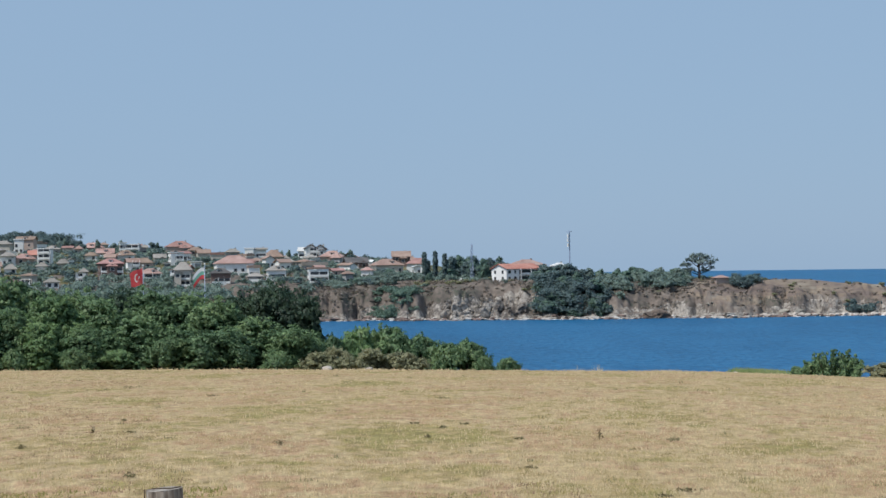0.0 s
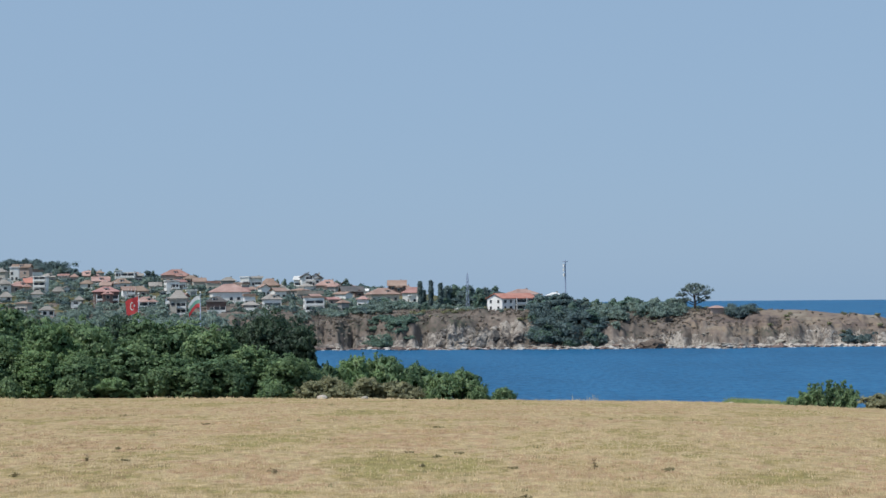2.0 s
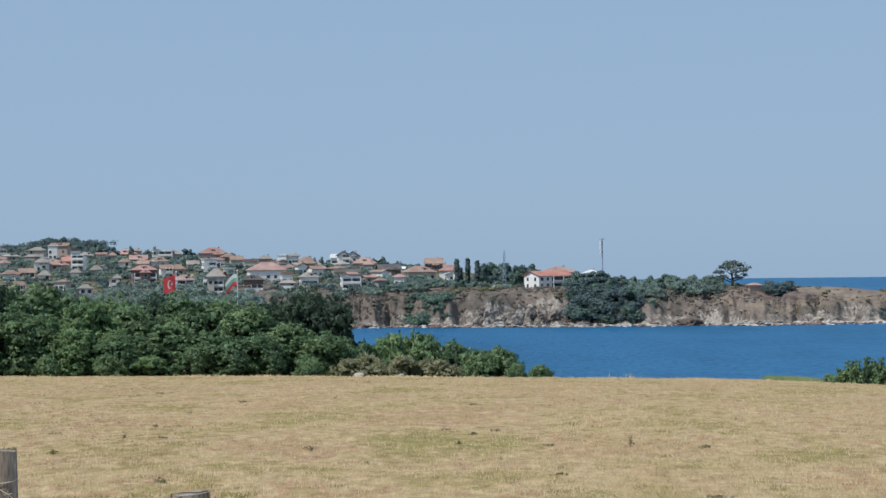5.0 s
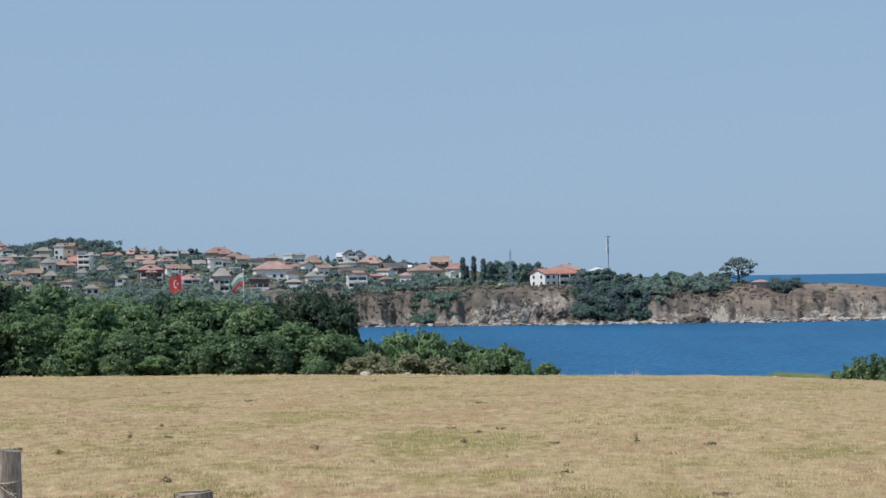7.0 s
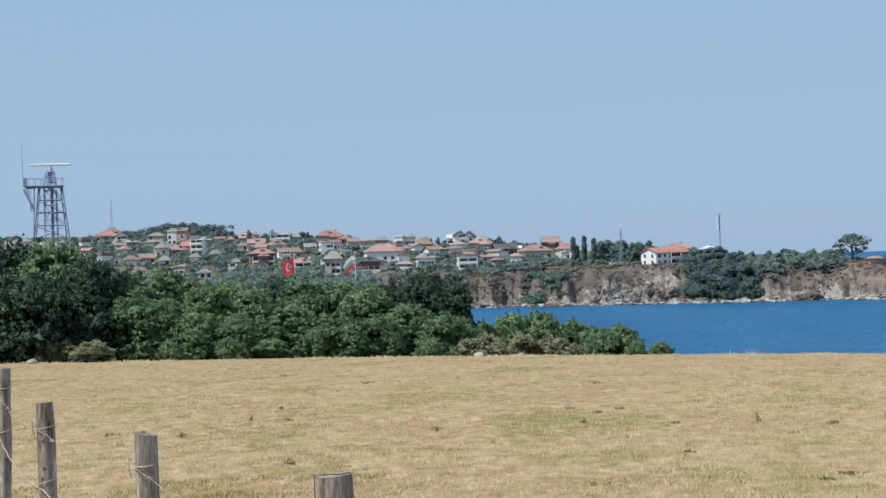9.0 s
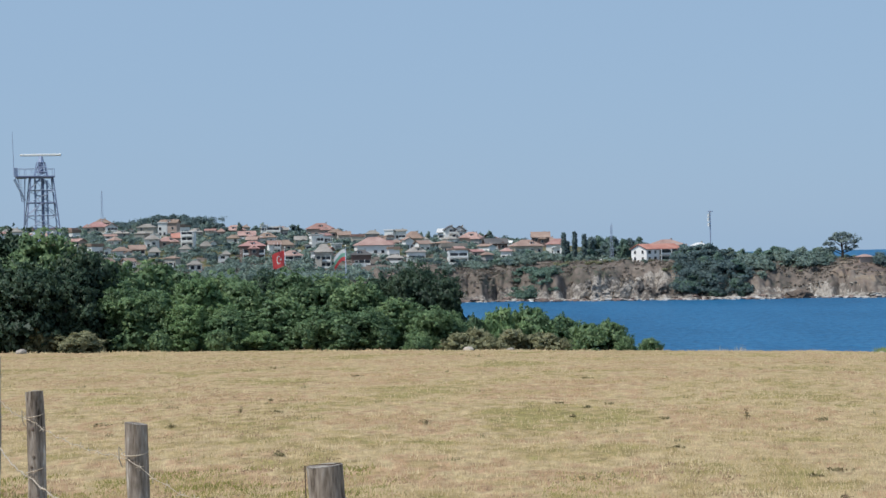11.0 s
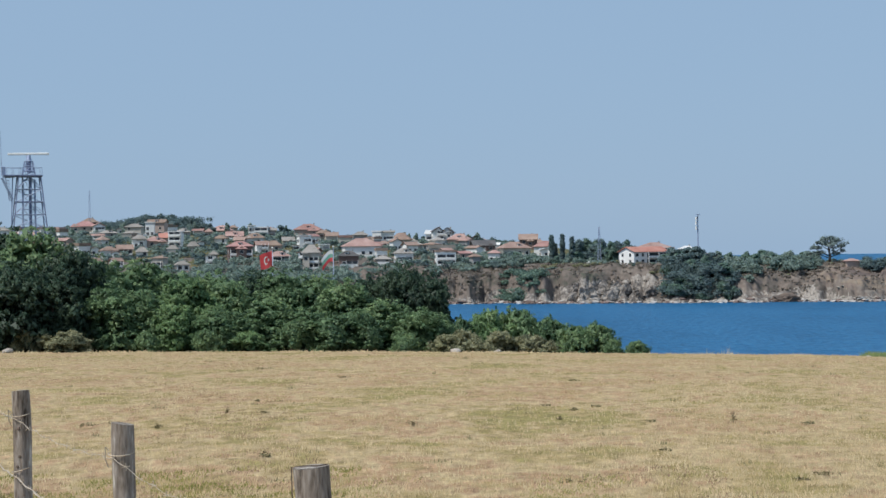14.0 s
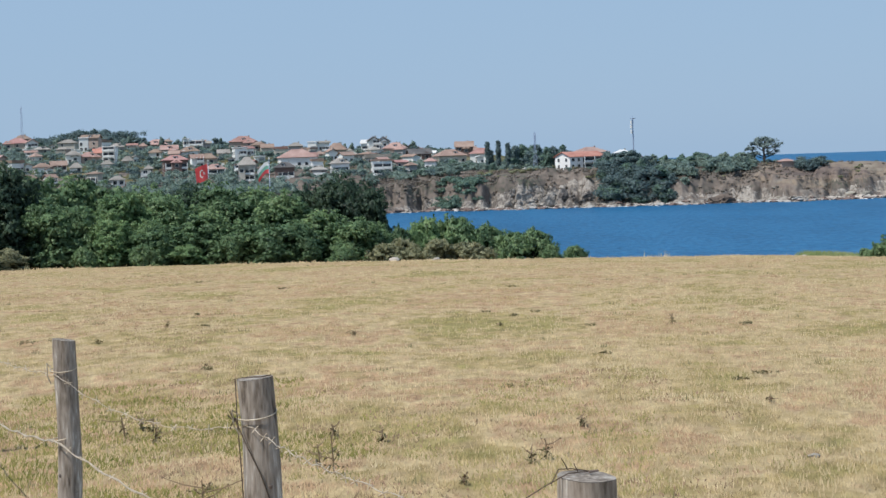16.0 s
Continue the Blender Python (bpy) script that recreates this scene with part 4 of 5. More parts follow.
def mast(a, d, height, kind):
    x, y = fan_place(a, d)
    z = ground_z(x, y) - 0.3
    if kind == "pole":
        ob = thing("radio_mast", pose(x, y, z), "tall slim telecom mast with white antennas on the headland", "mast")
        part("pole", tube(bmesh.new(), [(0, 0, 0), (0, 0, height * 0.6), (0, 0, height)], [0.30, 0.26, 0.22], 8), steel_mat, ob)
        part("platform", tube(bmesh.new(), [(0, 0, height - 0.25), (0, 0, height)], [1.3, 1.3], 10), steel_mat, ob)
        for k, (dx, dz) in enumerate(((-0.7, -2.0), (-0.8, -3.9), (-0.7, -6.2))):
            part("antenna", tube(bmesh.new(), [(dx, -0.5, height + dz - 0.8), (dx, -0.5, height + dz + 0.8)], [0.45, 0.45], 10), white_paint_mat, ob, "white drum antenna")
        part("lightning_rod", tube(bmesh.new(), [(0, 0, height), (0, 0, height + 1.2)], [0.06, 0.03], 5), steel_mat, ob)
    else:
        ob = thing("radio_mast", pose(x, y, z, 0, 0, 20), "slender grey lattice mast among trees and houses", "mast")
        part("lattice", lattice(bmesh.new(), 1.5, 0.5, height * 0.96, 12, 0.032), steel_mat, ob)
        part("lightning_rod", tube(bmesh.new(), [(0, 0, height * 0.95), (0, 0, height)], [0.12, 0.05], 5), steel_mat, ob)
        for k in range(3):
            part("antenna", box(bmesh.new(), -0.5, -0.6, height * (0.62 + 0.1 * k), -0.2, -0.3, height * (0.62 + 0.1 * k) + 1.2, 0.05), steel_mat, ob)
    return ob


mast(224, 905, 22.5, "pole")
mast(51, 878, 17.5, "lattice")
mast(-843, 1150, 27.0, "lattice")


def radar_tower():
    x, y = fan_place(-946, 300)
    z = ground_z(x, y)
    top = EYE + 133.5 / FAN * 300 - z
    ob = thing("radar_tower", pose(x, y, z, 0, 0, 20), "blue-grey steel lattice radar tower with rotating bar antenna", "tower")
    bays = 13
    levels = [top * i / bays for i in range(bays + 1)]
    half = [1.62 + 0.105 * (top - h) for h in levels]

    def corner(i, j):
        sx, sy = ((-1, -1), (1, -1), (1, 1), (-1, 1))[j % 4]
        return (sx * half[i], sy * half[i], levels[i])
    for j in range(4):
        part("leg", tube(bmesh.new(), [corner(i, j) for i in range(bays + 1)], [0.085] * (bays + 1), 6), dark_steel_mat, ob)
    for i in range(1, bays + 1):
        for j in range(4):
            part("beam", tube(bmesh.new(), [corner(i, j), corner(i, j + 1)], [0.065, 0.065], 5), dark_steel_mat if i % 2 else steel_mat, ob)
            if i % 2:
                mid = tuple((p + q) / 2 for p, q in zip(corner(i, j), corner(i, j + 1)))
                part("brace", tube(bmesh.new(), [corner(i - 1, j), mid], [0.06, 0.06], 5), steel_mat, ob)
                part("brace", tube(bmesh.new(), [corner(i - 1, j + 1), mid], [0.06, 0.06], 5), steel_mat, ob)
            else:
                part("brace", tube(bmesh.new(), [corner(i - 1, j), corner(i, j + 1)], [0.06, 0.06], 5), steel_mat, ob)
    part("inner_shaft", lattice(bmesh.new(), 2.2, 1.7, top * 0.98, 11, 0.05), steel_mat, ob, "pale steel stair shaft inside the tower")
    part("cable_shaft", tube(bmesh.new(), [(0.2, 0, 0), (0.2, 0, top)], [0.22, 0.22], 8), dark_steel_mat, ob)
    part("cable_shaft", tube(bmesh.new(), [(-0.9, 0.2, 0), (-0.9, 0.2, top)], [0.12, 0.12], 8), steel_mat, ob)
    part("deck", box(bmesh.new(), -3.7, -1.9, top, 1.9, 1.9, top + 0.22, 0.02), dark_steel_mat, ob)
    rail = part("railing", tube(bmesh.new(), [(-3.3, -1.8, top + 1.3), (1.8, -1.8, top + 1.3), (1.8, 1.8, top + 1.3), (-3.3, 1.8, top + 1.3), (-3.3, -1.8, top + 1.3)], [0.035] * 5, 5), steel_mat, ob)
    for px in (-3.3, -2.3, -1.3, -0.3, 0.7, 1.8):
        for py in (-1.8, 1.8):
            part("post", tube(bmesh.new(), [(px, py, top + 0.1), (px, py, top + 1.3)], [0.035, 0.035], 5), steel_mat, rail)
    for py in (-1.2, 1.2):
        part("bracket", tube(bmesh.new(), [(-2.4, py, top - 3.4), (-3.9, py, top - 0.2), (-2.0, py, top)], [0.09, 0.09, 0.09], 5), steel_mat, ob)
    cage = part("ladder_cage", tube(bmesh.new(), [(-2.9, -0.7, top - 3.6), (-3.5, -0.7, top + 0.2)], [0.07, 0.07], 5), steel_mat, ob, "pale steel ladder cage")
    for k in range(9):
        part("rung", tube(bmesh.new(), [(-2.9 - 0.07 * k, -0.8, top - 3.5 + 0.42 * k), (-2.35 - 0.07 * k, 0.4, top - 3.5 + 0.42 * k)], [0.05, 0.05], 5), steel_mat, cage)
    part("cabinet", box(bmesh.new(), -4.0, -0.4, top + 0.2, -3.4, 0.4, top + 1.5, 0.04), steel_mat, ob)
    part("ladder", tube(bmesh.new(), [(-3.2, -0.6, 0.3), (-2.4, -0.6, top)], [0.09, 0.09], 5), steel_mat, ob)
    part("whip_antenna", tube(bmesh.new(), [(-3.95, 0, top + 1.2), (-4.1, 0, top + 6.8)], [0.055, 0.03], 5), steel_mat, ob, "thin grey whip antenna")
    ped = part("pedestal", lattice(bmesh.new(), 1.9, 1.1, 2.2, 3, 0.06, top + 0.1), steel_mat, ob)
    part("turning_unit", box(bmesh.new(), -0.35, -0.35, top + 0.6, 0.35, 0.35, top + 2.4, 0.1), dark_steel_mat, ped)
    part("shaft", tube(bmesh.new(), [(0, 0, top + 2.3), (0, 0, top + 3.2)], [0.5, 0.25], 8), steel_mat, ped)
    bar = box(bmesh.new(), -3.05, -0.2, top + 3.2, 3.05, 0.2, top + 3.55, 0.08)
    part("bar_antenna", bar, white_paint_mat, ob, "white bar antenna").rotation_euler[2] = radians(-14)
    return ob


radar_tower()


def cloth(w, h, fold, seed, bands):
    """A flag that blows to the left of its pole, in horizontal bands from the top, each a mesh with thickness."""
    rng = np.random.default_rng(seed)
    ph = rng.random() * 6
    made = []

    def at(u, v):
        droop = fold * u * u
        return Vector((-u * w * (0.86 - 0.1 * v), 0.13 * w * math.sin(5.5 * u + 2 * v + ph) * u ** 0.5, -v * h - droop * h + 0.03 * math.sin(7 * u + ph)))
    for k in range(bands):
        bm = bmesh.new()
        nu, nv = 14, 4
        g = [[[bm.verts.new(at(i / nu, (k + j / nv) / bands) + Vector((0, s, 0))) for i in range(nu + 1)] for j in range(nv + 1)] for s in (-0.008, 0.008)]
        for s in range(2):
            for j in range(nv):
                for i in range(nu):
                    q = (g[s][j][i], g[s][j][i + 1], g[s][j + 1][i + 1], g[s][j + 1][i])
                    bm.faces.new(q if s == 0 else q[::-1])
        made.append(bm)
    return made, at


red_cloth = material("red_cloth", [(0.52, 0.055, 0.06), (0.66, 0.10, 0.11)], 1.2, 0.8, 6, 0.1)
green_cloth = material("green_cloth", [(0.16, 0.36, 0.29), (0.22, 0.44, 0.36)], 1.2, 0.8, 6, 0.1)
white_cloth = material("white_cloth", [(0.66, 0.67, 0.68), (0.78, 0.78, 0.79)], 1.2, 0.8, 6, 0.1)


def flag(a, d, el_top, w, h, fold, colours, label, emblem=False, thick=1.0):
    x, y = fan_place(a, d)
    z = ground_z(x, y)
    top = EYE + el_top / FAN * d - z
    ob = thing("flag", pose(x, y, z, 0, 0, -math.degrees(a / FAN)), label, "flag")
    part("pole", tube(bmesh.new(), [(0, 0, -0.3), (0, 0, top * 0.5), (0, 0, top + 0.1)], [0.06 * thick, 0.055 * thick, 0.04 * thick], 8), white_paint_mat if thick == 1 else steel_mat, ob, "", True)
    part("finial", tube(bmesh.new(), [(0, 0, top + 0.1), (0, 0, top + 0.2), (0, 0, top + 0.28)], [0.06, 0.1, 0.03], 8), white_paint_mat, ob)
    sheets, at = cloth(w, h, fold, int(abs(a)), len(colours))
    for bm, c in zip(sheets, colours):
        part("cloth", bm, c, ob, "", True).location = (-0.06, 0, top - 0.15)
    if emblem:
        bm = bmesh.new()
        out = []
        for k in range(29):
            g = radians(42 + 276 * k / 28)
            out.append((0.5 + 0.17 * math.cos(g), 0.5 + 0.26 * math.sin(g)))
        for k in range(29):
            g = radians(318 - 276 * k / 28)
            out.append((0.535 + 0.13 * math.cos(g), 0.5 + 0.20 * math.sin(g)))
        for s in (-0.03, 0.03):
            vs = [bm.verts.new(at(1 - u, v) + Vector((0, s, 0))) for u, v in out]
            for k in range(28):
                bm.faces.new((vs[k], vs[k + 1], vs[56 - k], vs[57 - k]))
            star = [bm.verts.new(at(1 - (0.70 + r * math.cos(radians(36 * k))), 0.5 + r * 1.5 * math.sin(radians(36 * k))) + Vector((0, s, 0)))
                    for k, r in enumerate((0.09, 0.035) * 5)]
            c = bm.verts.new(at(0.3, 0.5) + Vector((0, s, 0)))
            for k in range(10):
                bm.faces.new((c, star[k], star[(k + 1) % 10]))
        part("emblem", bm, white_cloth, ob, "white crescent and star").location = (-0.06, 0, top - 0.15)
    return ob


flag(-419, 200, 3, 1.35, 1.15, 0.85, (white_cloth, green_cloth, red_cloth), "white, green and red flag on a slim pale pole", False, 0.7)
flag(-526, 200, 2, 1.45, 1.6, 0.3, (red_cloth,), "red flag with white crescent and star above the trees", True, 0.45)


def car(a, d, paint, turn):
    x, y = fan_place(a, d)
    ob = thing("car", pose(x, y, ground_z(x, y), 0, 0, turn), "small pale car parked above the cliff", "car", "parked cars")
    bm = bmesh.new()
    prof = ((-2.0, 0.35), (-2.0, 0.85), (-1.2, 0.95), (-0.6, 1.42), (0.9, 1.42), (1.6, 0.95), (2.0, 0.85), (2.0, 0.35))
    a0, b0 = ([bm.verts.new((px, s * (0.85 if pz < 1.2 else 0.68), pz)) for px, pz in prof] for s in (-1, 1))
    bm.faces.new(a0), bm.faces.new(b0[::-1])
    for k in range(len(prof)):
        n = (k + 1) % len(prof)
        bm.faces.new((a0[k], b0[k], b0[n], a0[n]))
    bmesh.ops.recalc_face_normals(bm, faces=bm.faces)
    body = part("body", bm, paint, ob)
    for s in (-1, 1):
        q = bmesh.new()
        box(q, -0.75, s * 0.74 - 0.06, 0.98, 1.1, s * 0.74 + 0.06, 1.32, 0.03)
        part("window", q, glass_mat, body)
        for px in (-1.25, 1.25):
            w = part("wheel", tube(bmesh.new(), [(px, s * 0.7, 0.32), (px, s * 0.88, 0.32)], [0.32, 0.32], 12), dark_rock_mat, ob, "black tyre")
            part("rim", tube(bmesh.new(), [(px, s * 0.85, 0.32), (px, s * 0.9, 0.32)], [0.2, 0.2], 10), steel_mat, w)
    return ob


silver_mat = material("car_silver", [(0.45, 0.46, 0.48), (0.55, 0.56, 0.58)], 0.5, 0.35, 8, 0, spec=0.5)
car(35, 876, white_paint_mat, 10)
car(51, 880, silver_mat, -8)
car(63, 879, silver_mat, 15)
car(74, 877, white_paint_mat, 5)

# ---- trees of the town and the headland ----
rng = np.random.default_rng(77)


def room(a, d, width, z):
    """How tall a tree may grow there and still leave the houses behind it in sight; 0 where a house stands."""
    most = np.full(np.shape(a), 99.0)
    reach = rng.random(np.shape(a)) ** 2
    for ha, hd, hw, hz, hh, show in houses:
        over = np.abs(a - ha) < (hw / 2 + width * 0.45) / hd * FAN
        near_it = over & (np.abs(d - hd) < hw * 0.55 + width * 0.3)
        most = np.where(near_it, 0.0, most)
        front = over & (d < hd)
        top = EYE + ((hz + hh * show - EYE) / hd) * d - z + reach * hh * (0.65 - show)
        crest = EYE + ((hz + hh - EYE) / hd) * d - z
        most = np.where(front & (crest > 0), np.minimum(most, np.maximum(top, 0)), most)
    return most


def spots(count, a0, a1, d0, d1, tall, wide, keep, low=1.1):
    """Places for count plants: bearing, distance, height, width."""
    n = count * 10 if keep else int(count * 1.3)
    a, d = a0 + (a1 - a0) * rng.random(n), d0 + (d1 - d0) * rng.random(n)
    h = tall * (0.6 + 0.7 * rng.random(n))
    w = wide * (0.7 + 0.6 * rng.random(n))
    z = land(np.sin(a / FAN) * d, np.cos(a / FAN) * d)
    ok = z > SEA + 0.5
    if keep:
        most = room(a, d, w, z)
        w = np.where(most < h, np.maximum(w * 0.6, w * most / h), w)
        h = np.minimum(h, most)
        ok &= h > low
    k = np.flatnonzero(ok)[:count]
    return zip(a[k], d[k], h[k], w[k], z[k])


def scatter(models, count, a0, a1, d0, d1, tall, wide, keep=True, low=1.1):
    """Single trees or shrubs, tall and wide in metres."""
    for a, d, h, w, z in spots(count, a0, a1, d0, d1, tall, wide, keep, low=low):
        m = models[int(rng.integers(0, len(models)))]
        mh, mw = (7.0, 8.0) if m in far_trees else (2.6, 5.0)
        x, y = fan_place(a, d)
        plant(m, x, y, h / mh, w / mw, float(rng.integers(0, 360)), 0.3, z=float(z))


def greenery(label, mat, seed, beds, leaf=0.62, name="garden_greenery"):
    """Hedges, bushes and crowns that merge into one another, as one mesh of leaves."""
    g = np.random.default_rng(seed)
    ls, ns = [], []
    for count, a0, a1, d0, d1, tall, wide, keep in beds:
        for a, d, h, w, z in spots(count, a0, a1, d0, d1, tall, wide, keep, low=0.7):
            x, y = fan_place(a, d)
            for k in range(4):
                r = min(w * 0.32, h * 0.5) * (0.7 + 0.5 * g.random())
                ls.append((x + g.normal() * w * 0.24, y + g.normal() * w * 0.24, z + max(r * 0.4, (h - r) * (0.45 + 0.5 * g.random())), r))
                ns.append(int(12 + 26 * r))
    v, f, nn = leaf_cloud(g, ls, ns, leaf)
    return tagged(new(name, leafy(name, v, f, nn, [mat])), label, "greenery", kind="stuff")


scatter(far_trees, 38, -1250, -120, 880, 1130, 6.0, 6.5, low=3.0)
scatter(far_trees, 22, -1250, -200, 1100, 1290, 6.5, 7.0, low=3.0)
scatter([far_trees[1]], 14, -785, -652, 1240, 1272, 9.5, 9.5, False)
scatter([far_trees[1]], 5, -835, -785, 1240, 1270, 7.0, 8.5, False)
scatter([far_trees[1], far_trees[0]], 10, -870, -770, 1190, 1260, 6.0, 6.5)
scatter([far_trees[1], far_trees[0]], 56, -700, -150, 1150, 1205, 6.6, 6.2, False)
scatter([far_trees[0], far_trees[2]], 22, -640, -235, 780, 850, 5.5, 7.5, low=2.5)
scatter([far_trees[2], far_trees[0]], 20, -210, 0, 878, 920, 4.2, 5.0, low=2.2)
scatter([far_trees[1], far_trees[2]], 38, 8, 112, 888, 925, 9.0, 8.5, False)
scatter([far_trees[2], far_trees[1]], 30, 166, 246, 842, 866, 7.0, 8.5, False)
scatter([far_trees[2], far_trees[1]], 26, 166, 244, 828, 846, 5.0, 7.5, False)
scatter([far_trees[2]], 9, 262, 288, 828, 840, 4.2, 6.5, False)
greenery("dark green trees and bushes in the gully of the cliff", hazed_dark_mat, 12, [(120, 165, 246, 828, 868, 5.0, 7.0, False), (30, 258, 290, 828, 842, 3.4, 5.0, False)], 0.55, "gully_wood")
greenery("fresh green bushes in a gully of the cliff", hazed_green_mat, 13, [(90, -122, -50, 836, 858, 2.6, 5.0, False)], 0.5, "gully_bushes")
greenery("dark green bushes along the crest of the headland", hazed_leaf_mat, 14, [(75, 285, 428, 856, 882, 3.4, 6.5, False), (40, 268, 330, 846, 862, 3.0, 6.0, False)], 0.7, "crest_bushes")
scatter([far_trees[2], far_trees[0]], 40, 245, 435, 862, 892, 4.6, 7.0, False)
scatter(far_shrubs[:1], 40, 180, 480, 860, 900, 2.6, 5.0, False)
scatter(far_shrubs[2:], 26, -118, -52, 836, 858, 2.2, 5.0, False)
scatter([far_shrubs[0]], 10, 275, 325, 838, 856, 3.6, 5.5, False)
greenery("round dark evergreen thicket on the headland", hazed_dark_mat, 32, [(36, 510, 549, 857, 864, 4.0, 4.6, False)], 0.5, "crest_thicket")
greenery("dark evergreen bush in a hollow of the cliff", hazed_dark_mat, 31, [(16, 704, 750, 846, 858, 3.4, 4.5, False)], 0.5, "cliff_bush")
scatter(far_shrubs[:1], 16, 480, 1000, 880, 910, 1.0, 2.5, False)
scatter([far_shrubs[1]], 40, -230, 850, 845, 885, 1.2, 4.0)
scatter(far_shrubs[:2], 30, -60, 165, 862, 884, 1.2, 4.0)
greenery("dark green gardens and hedges between the houses", hazed_leaf_mat, 5, [(1150, -1300, -100, 870, 1150, 4.2, 4.8, True), (420, -1300, -200, 1120, 1290, 4.2, 6.0, True),
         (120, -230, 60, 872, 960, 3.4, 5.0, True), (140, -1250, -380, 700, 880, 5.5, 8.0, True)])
greenery("dark wood on the crest of the hill", hazed_dark_mat, 9, [(150, -782, -655, 1238, 1275, 9.5, 10.0, False), (60, -835, -780, 1238, 1270, 6.5, 9.0, False)], 0.7, "hill_wood")
greenery("green thickets along the lower road", hazed_leaf_mat, 10, [(170, -1000, -225, 790, 868, 4.2, 8.0, True)], 0.62, "thicket")
greenery("darker evergreen bushes among the houses", hazed_dark_mat, 6, [(500, -1300, -100, 870, 1280, 4.5, 5.0, True), (70, 110, 260, 876, 930, 4.0, 5.0, True)])
greenery("grey-brown dry scrub on the cliff tops", heath_leaf_mat, 7, [(110, -230, 480, 852, 885, 0.8, 3.2, True), (90, -260, 0, 846, 872, 1.2, 3.5, False)], 0.45, "cliff_scrub")
greenery("low brown-grey heath scrub over the cliff slopes", heath_leaf_mat, 33, [(260, -235, 150, 842, 880, 0.7, 3.0, False), (300, 285, 560, 838, 880, 0.7, 3.0, False), (70, 560, 790, 845, 890, 0.5, 2.4, False)], 0.4, "heath_scrub")
for ca, cd, ch in ((-33, 884, 1.12), (-27, 888, 0.8), (-14, 884, 1.15), (3, 884, 1.05), (14, 890, 0.8)):
    cx, cy = fan_place(ca, cd)
    plant(cypress, cx, cy, ch, 1.0, ca * 7.0, 0.3)


def big_pine():
    """The lone spreading tree at the tip of the headland: open limbs and flat tiers of needles."""
    x, y = fan_place(450, 876)
    ob = thing("pine_tree", pose(x, y, ground_z(x, y) - 0.3) @ Matrix.Scale(1.15, 4), "lone spreading pine with open airy crown on the headland", "tree")
    g = np.random.default_rng(5)
    ls, bm = [], bmesh.new()
    tube(bm, [(0, 0, 0), (0.3, 0, 3), (-0.2, 0.2, 6), (0.4, 0, 9.2)], [0.55, 0.45, 0.3, 0.12], 8)
    for ang, reach, z0, z1 in ((180, 6.0, 3.0, 6.2), (10, 6.2, 3.4, 7.0), (200, 4.2, 5, 8.2), (-20, 4.0, 5.5, 9.0), (90, 4, 4, 8), (270, 4.5, 4, 7.4), (170, 2.5, 6, 9.6), (20, 1.8, 7, 10.2), (0, 5.4, 2.6, 4.6), (185, 4.6, 2.2, 4.4)):
        c, s = math.cos(radians(ang)), math.sin(radians(ang))
        tube(bm, [(0.1, 0, z0), (c * reach * 0.5, s * reach * 0.5, (z0 + z1) / 2 - 0.2), (c * reach, s * reach, z1)], [0.22, 0.15, 0.05], 5)
        for k in range(8):
            f = 0.45 + 0.5 * g.random()
            ls.append((c * reach * f + g.normal() * 0.7, s * reach * f + g.normal() * 0.7, z1 - (1 - f) * 1.2 + g.normal() * 0.35, 0.7 + 0.55 * g.random()))
    part("trunk", bm, bark_mat, ob, "grey bare trunk and limbs", True)
    v, f, nn = leaf_cloud(g, ls, [42] * len(ls), 0.5, up=0.8)
    part("crown", leafy("crown", v, f, nn, [hazed_needle_mat]), hazed_needle_mat, ob)
    return ob


# needle colour paled towards blue, with the haze of distance in it
hazed_needle_mat = foliage("hazed_needle", [(0.170, 0.228, 0.232), (0.225, 0.290, 0.282), (0.285, 0.350, 0.325)], scale=0.3)
big_pine()


# ---- rocks along the water's edge ----
def boulders(count, a0, a1, p0, p1, size, mat, name, label, seed, flat=0.55):
    g = np.random.default_rng(seed)
    bm = bmesh.new()
    bmesh.ops.create_icosphere(bm, subdivisions=2 if size > 1.2 else 1, radius=1)
    base = np.array([v.co for v in bm.verts])
    tri = np.array([[v.index for v in f.verts] for f in bm.faces])
    bm.free()
    vs, fs = [], []
    steps = np.arange(820, 880, 0.7)
    for k in range(count):
        a = a0 + (a1 - a0) * g.random()
        s = steps[np.argmax(land(np.sin(a / FAN) * steps, np.cos(a / FAN) * steps) > SEA - 0.15)]
        x, y = fan_place(a, s + p0 + (p1 - p0) * g.random())
        r = size * (0.35 + g.random() ** 2 * 1.4)
        q = base * (1 + 0.5 * grain(base[:, 0] * 1.7 + k * 3.1, base[:, 1] * 1.7 + base[:, 2] * 2.3, 3)[:, None] + 0.28 * grain(base[:, 0] * 4.1 + k * 1.7, base[:, 1] * 3.3 + base[:, 2] * 4.7, 5)[:, None]) * np.array([1.5, 0.9, flat]) * r
        t = g.random() * 6.28
        q = np.stack([q[:, 0] * math.cos(t * 0.2) - q[:, 1] * math.sin(t * 0.2), q[:, 0] * math.sin(t * 0.2) + q[:, 1] * math.cos(t * 0.2), q[:, 2]], -1)
        vs.append(q + np.array([x, y, max(ground_z(x, y), SEA) + r * flat * 0.25]))
        fs.append(tri + k * len(base))
    return tagged(new(name, mesh_of(name, np.concatenate(vs), np.concatenate(fs), [mat])), label, "rocks", kind="stuff")


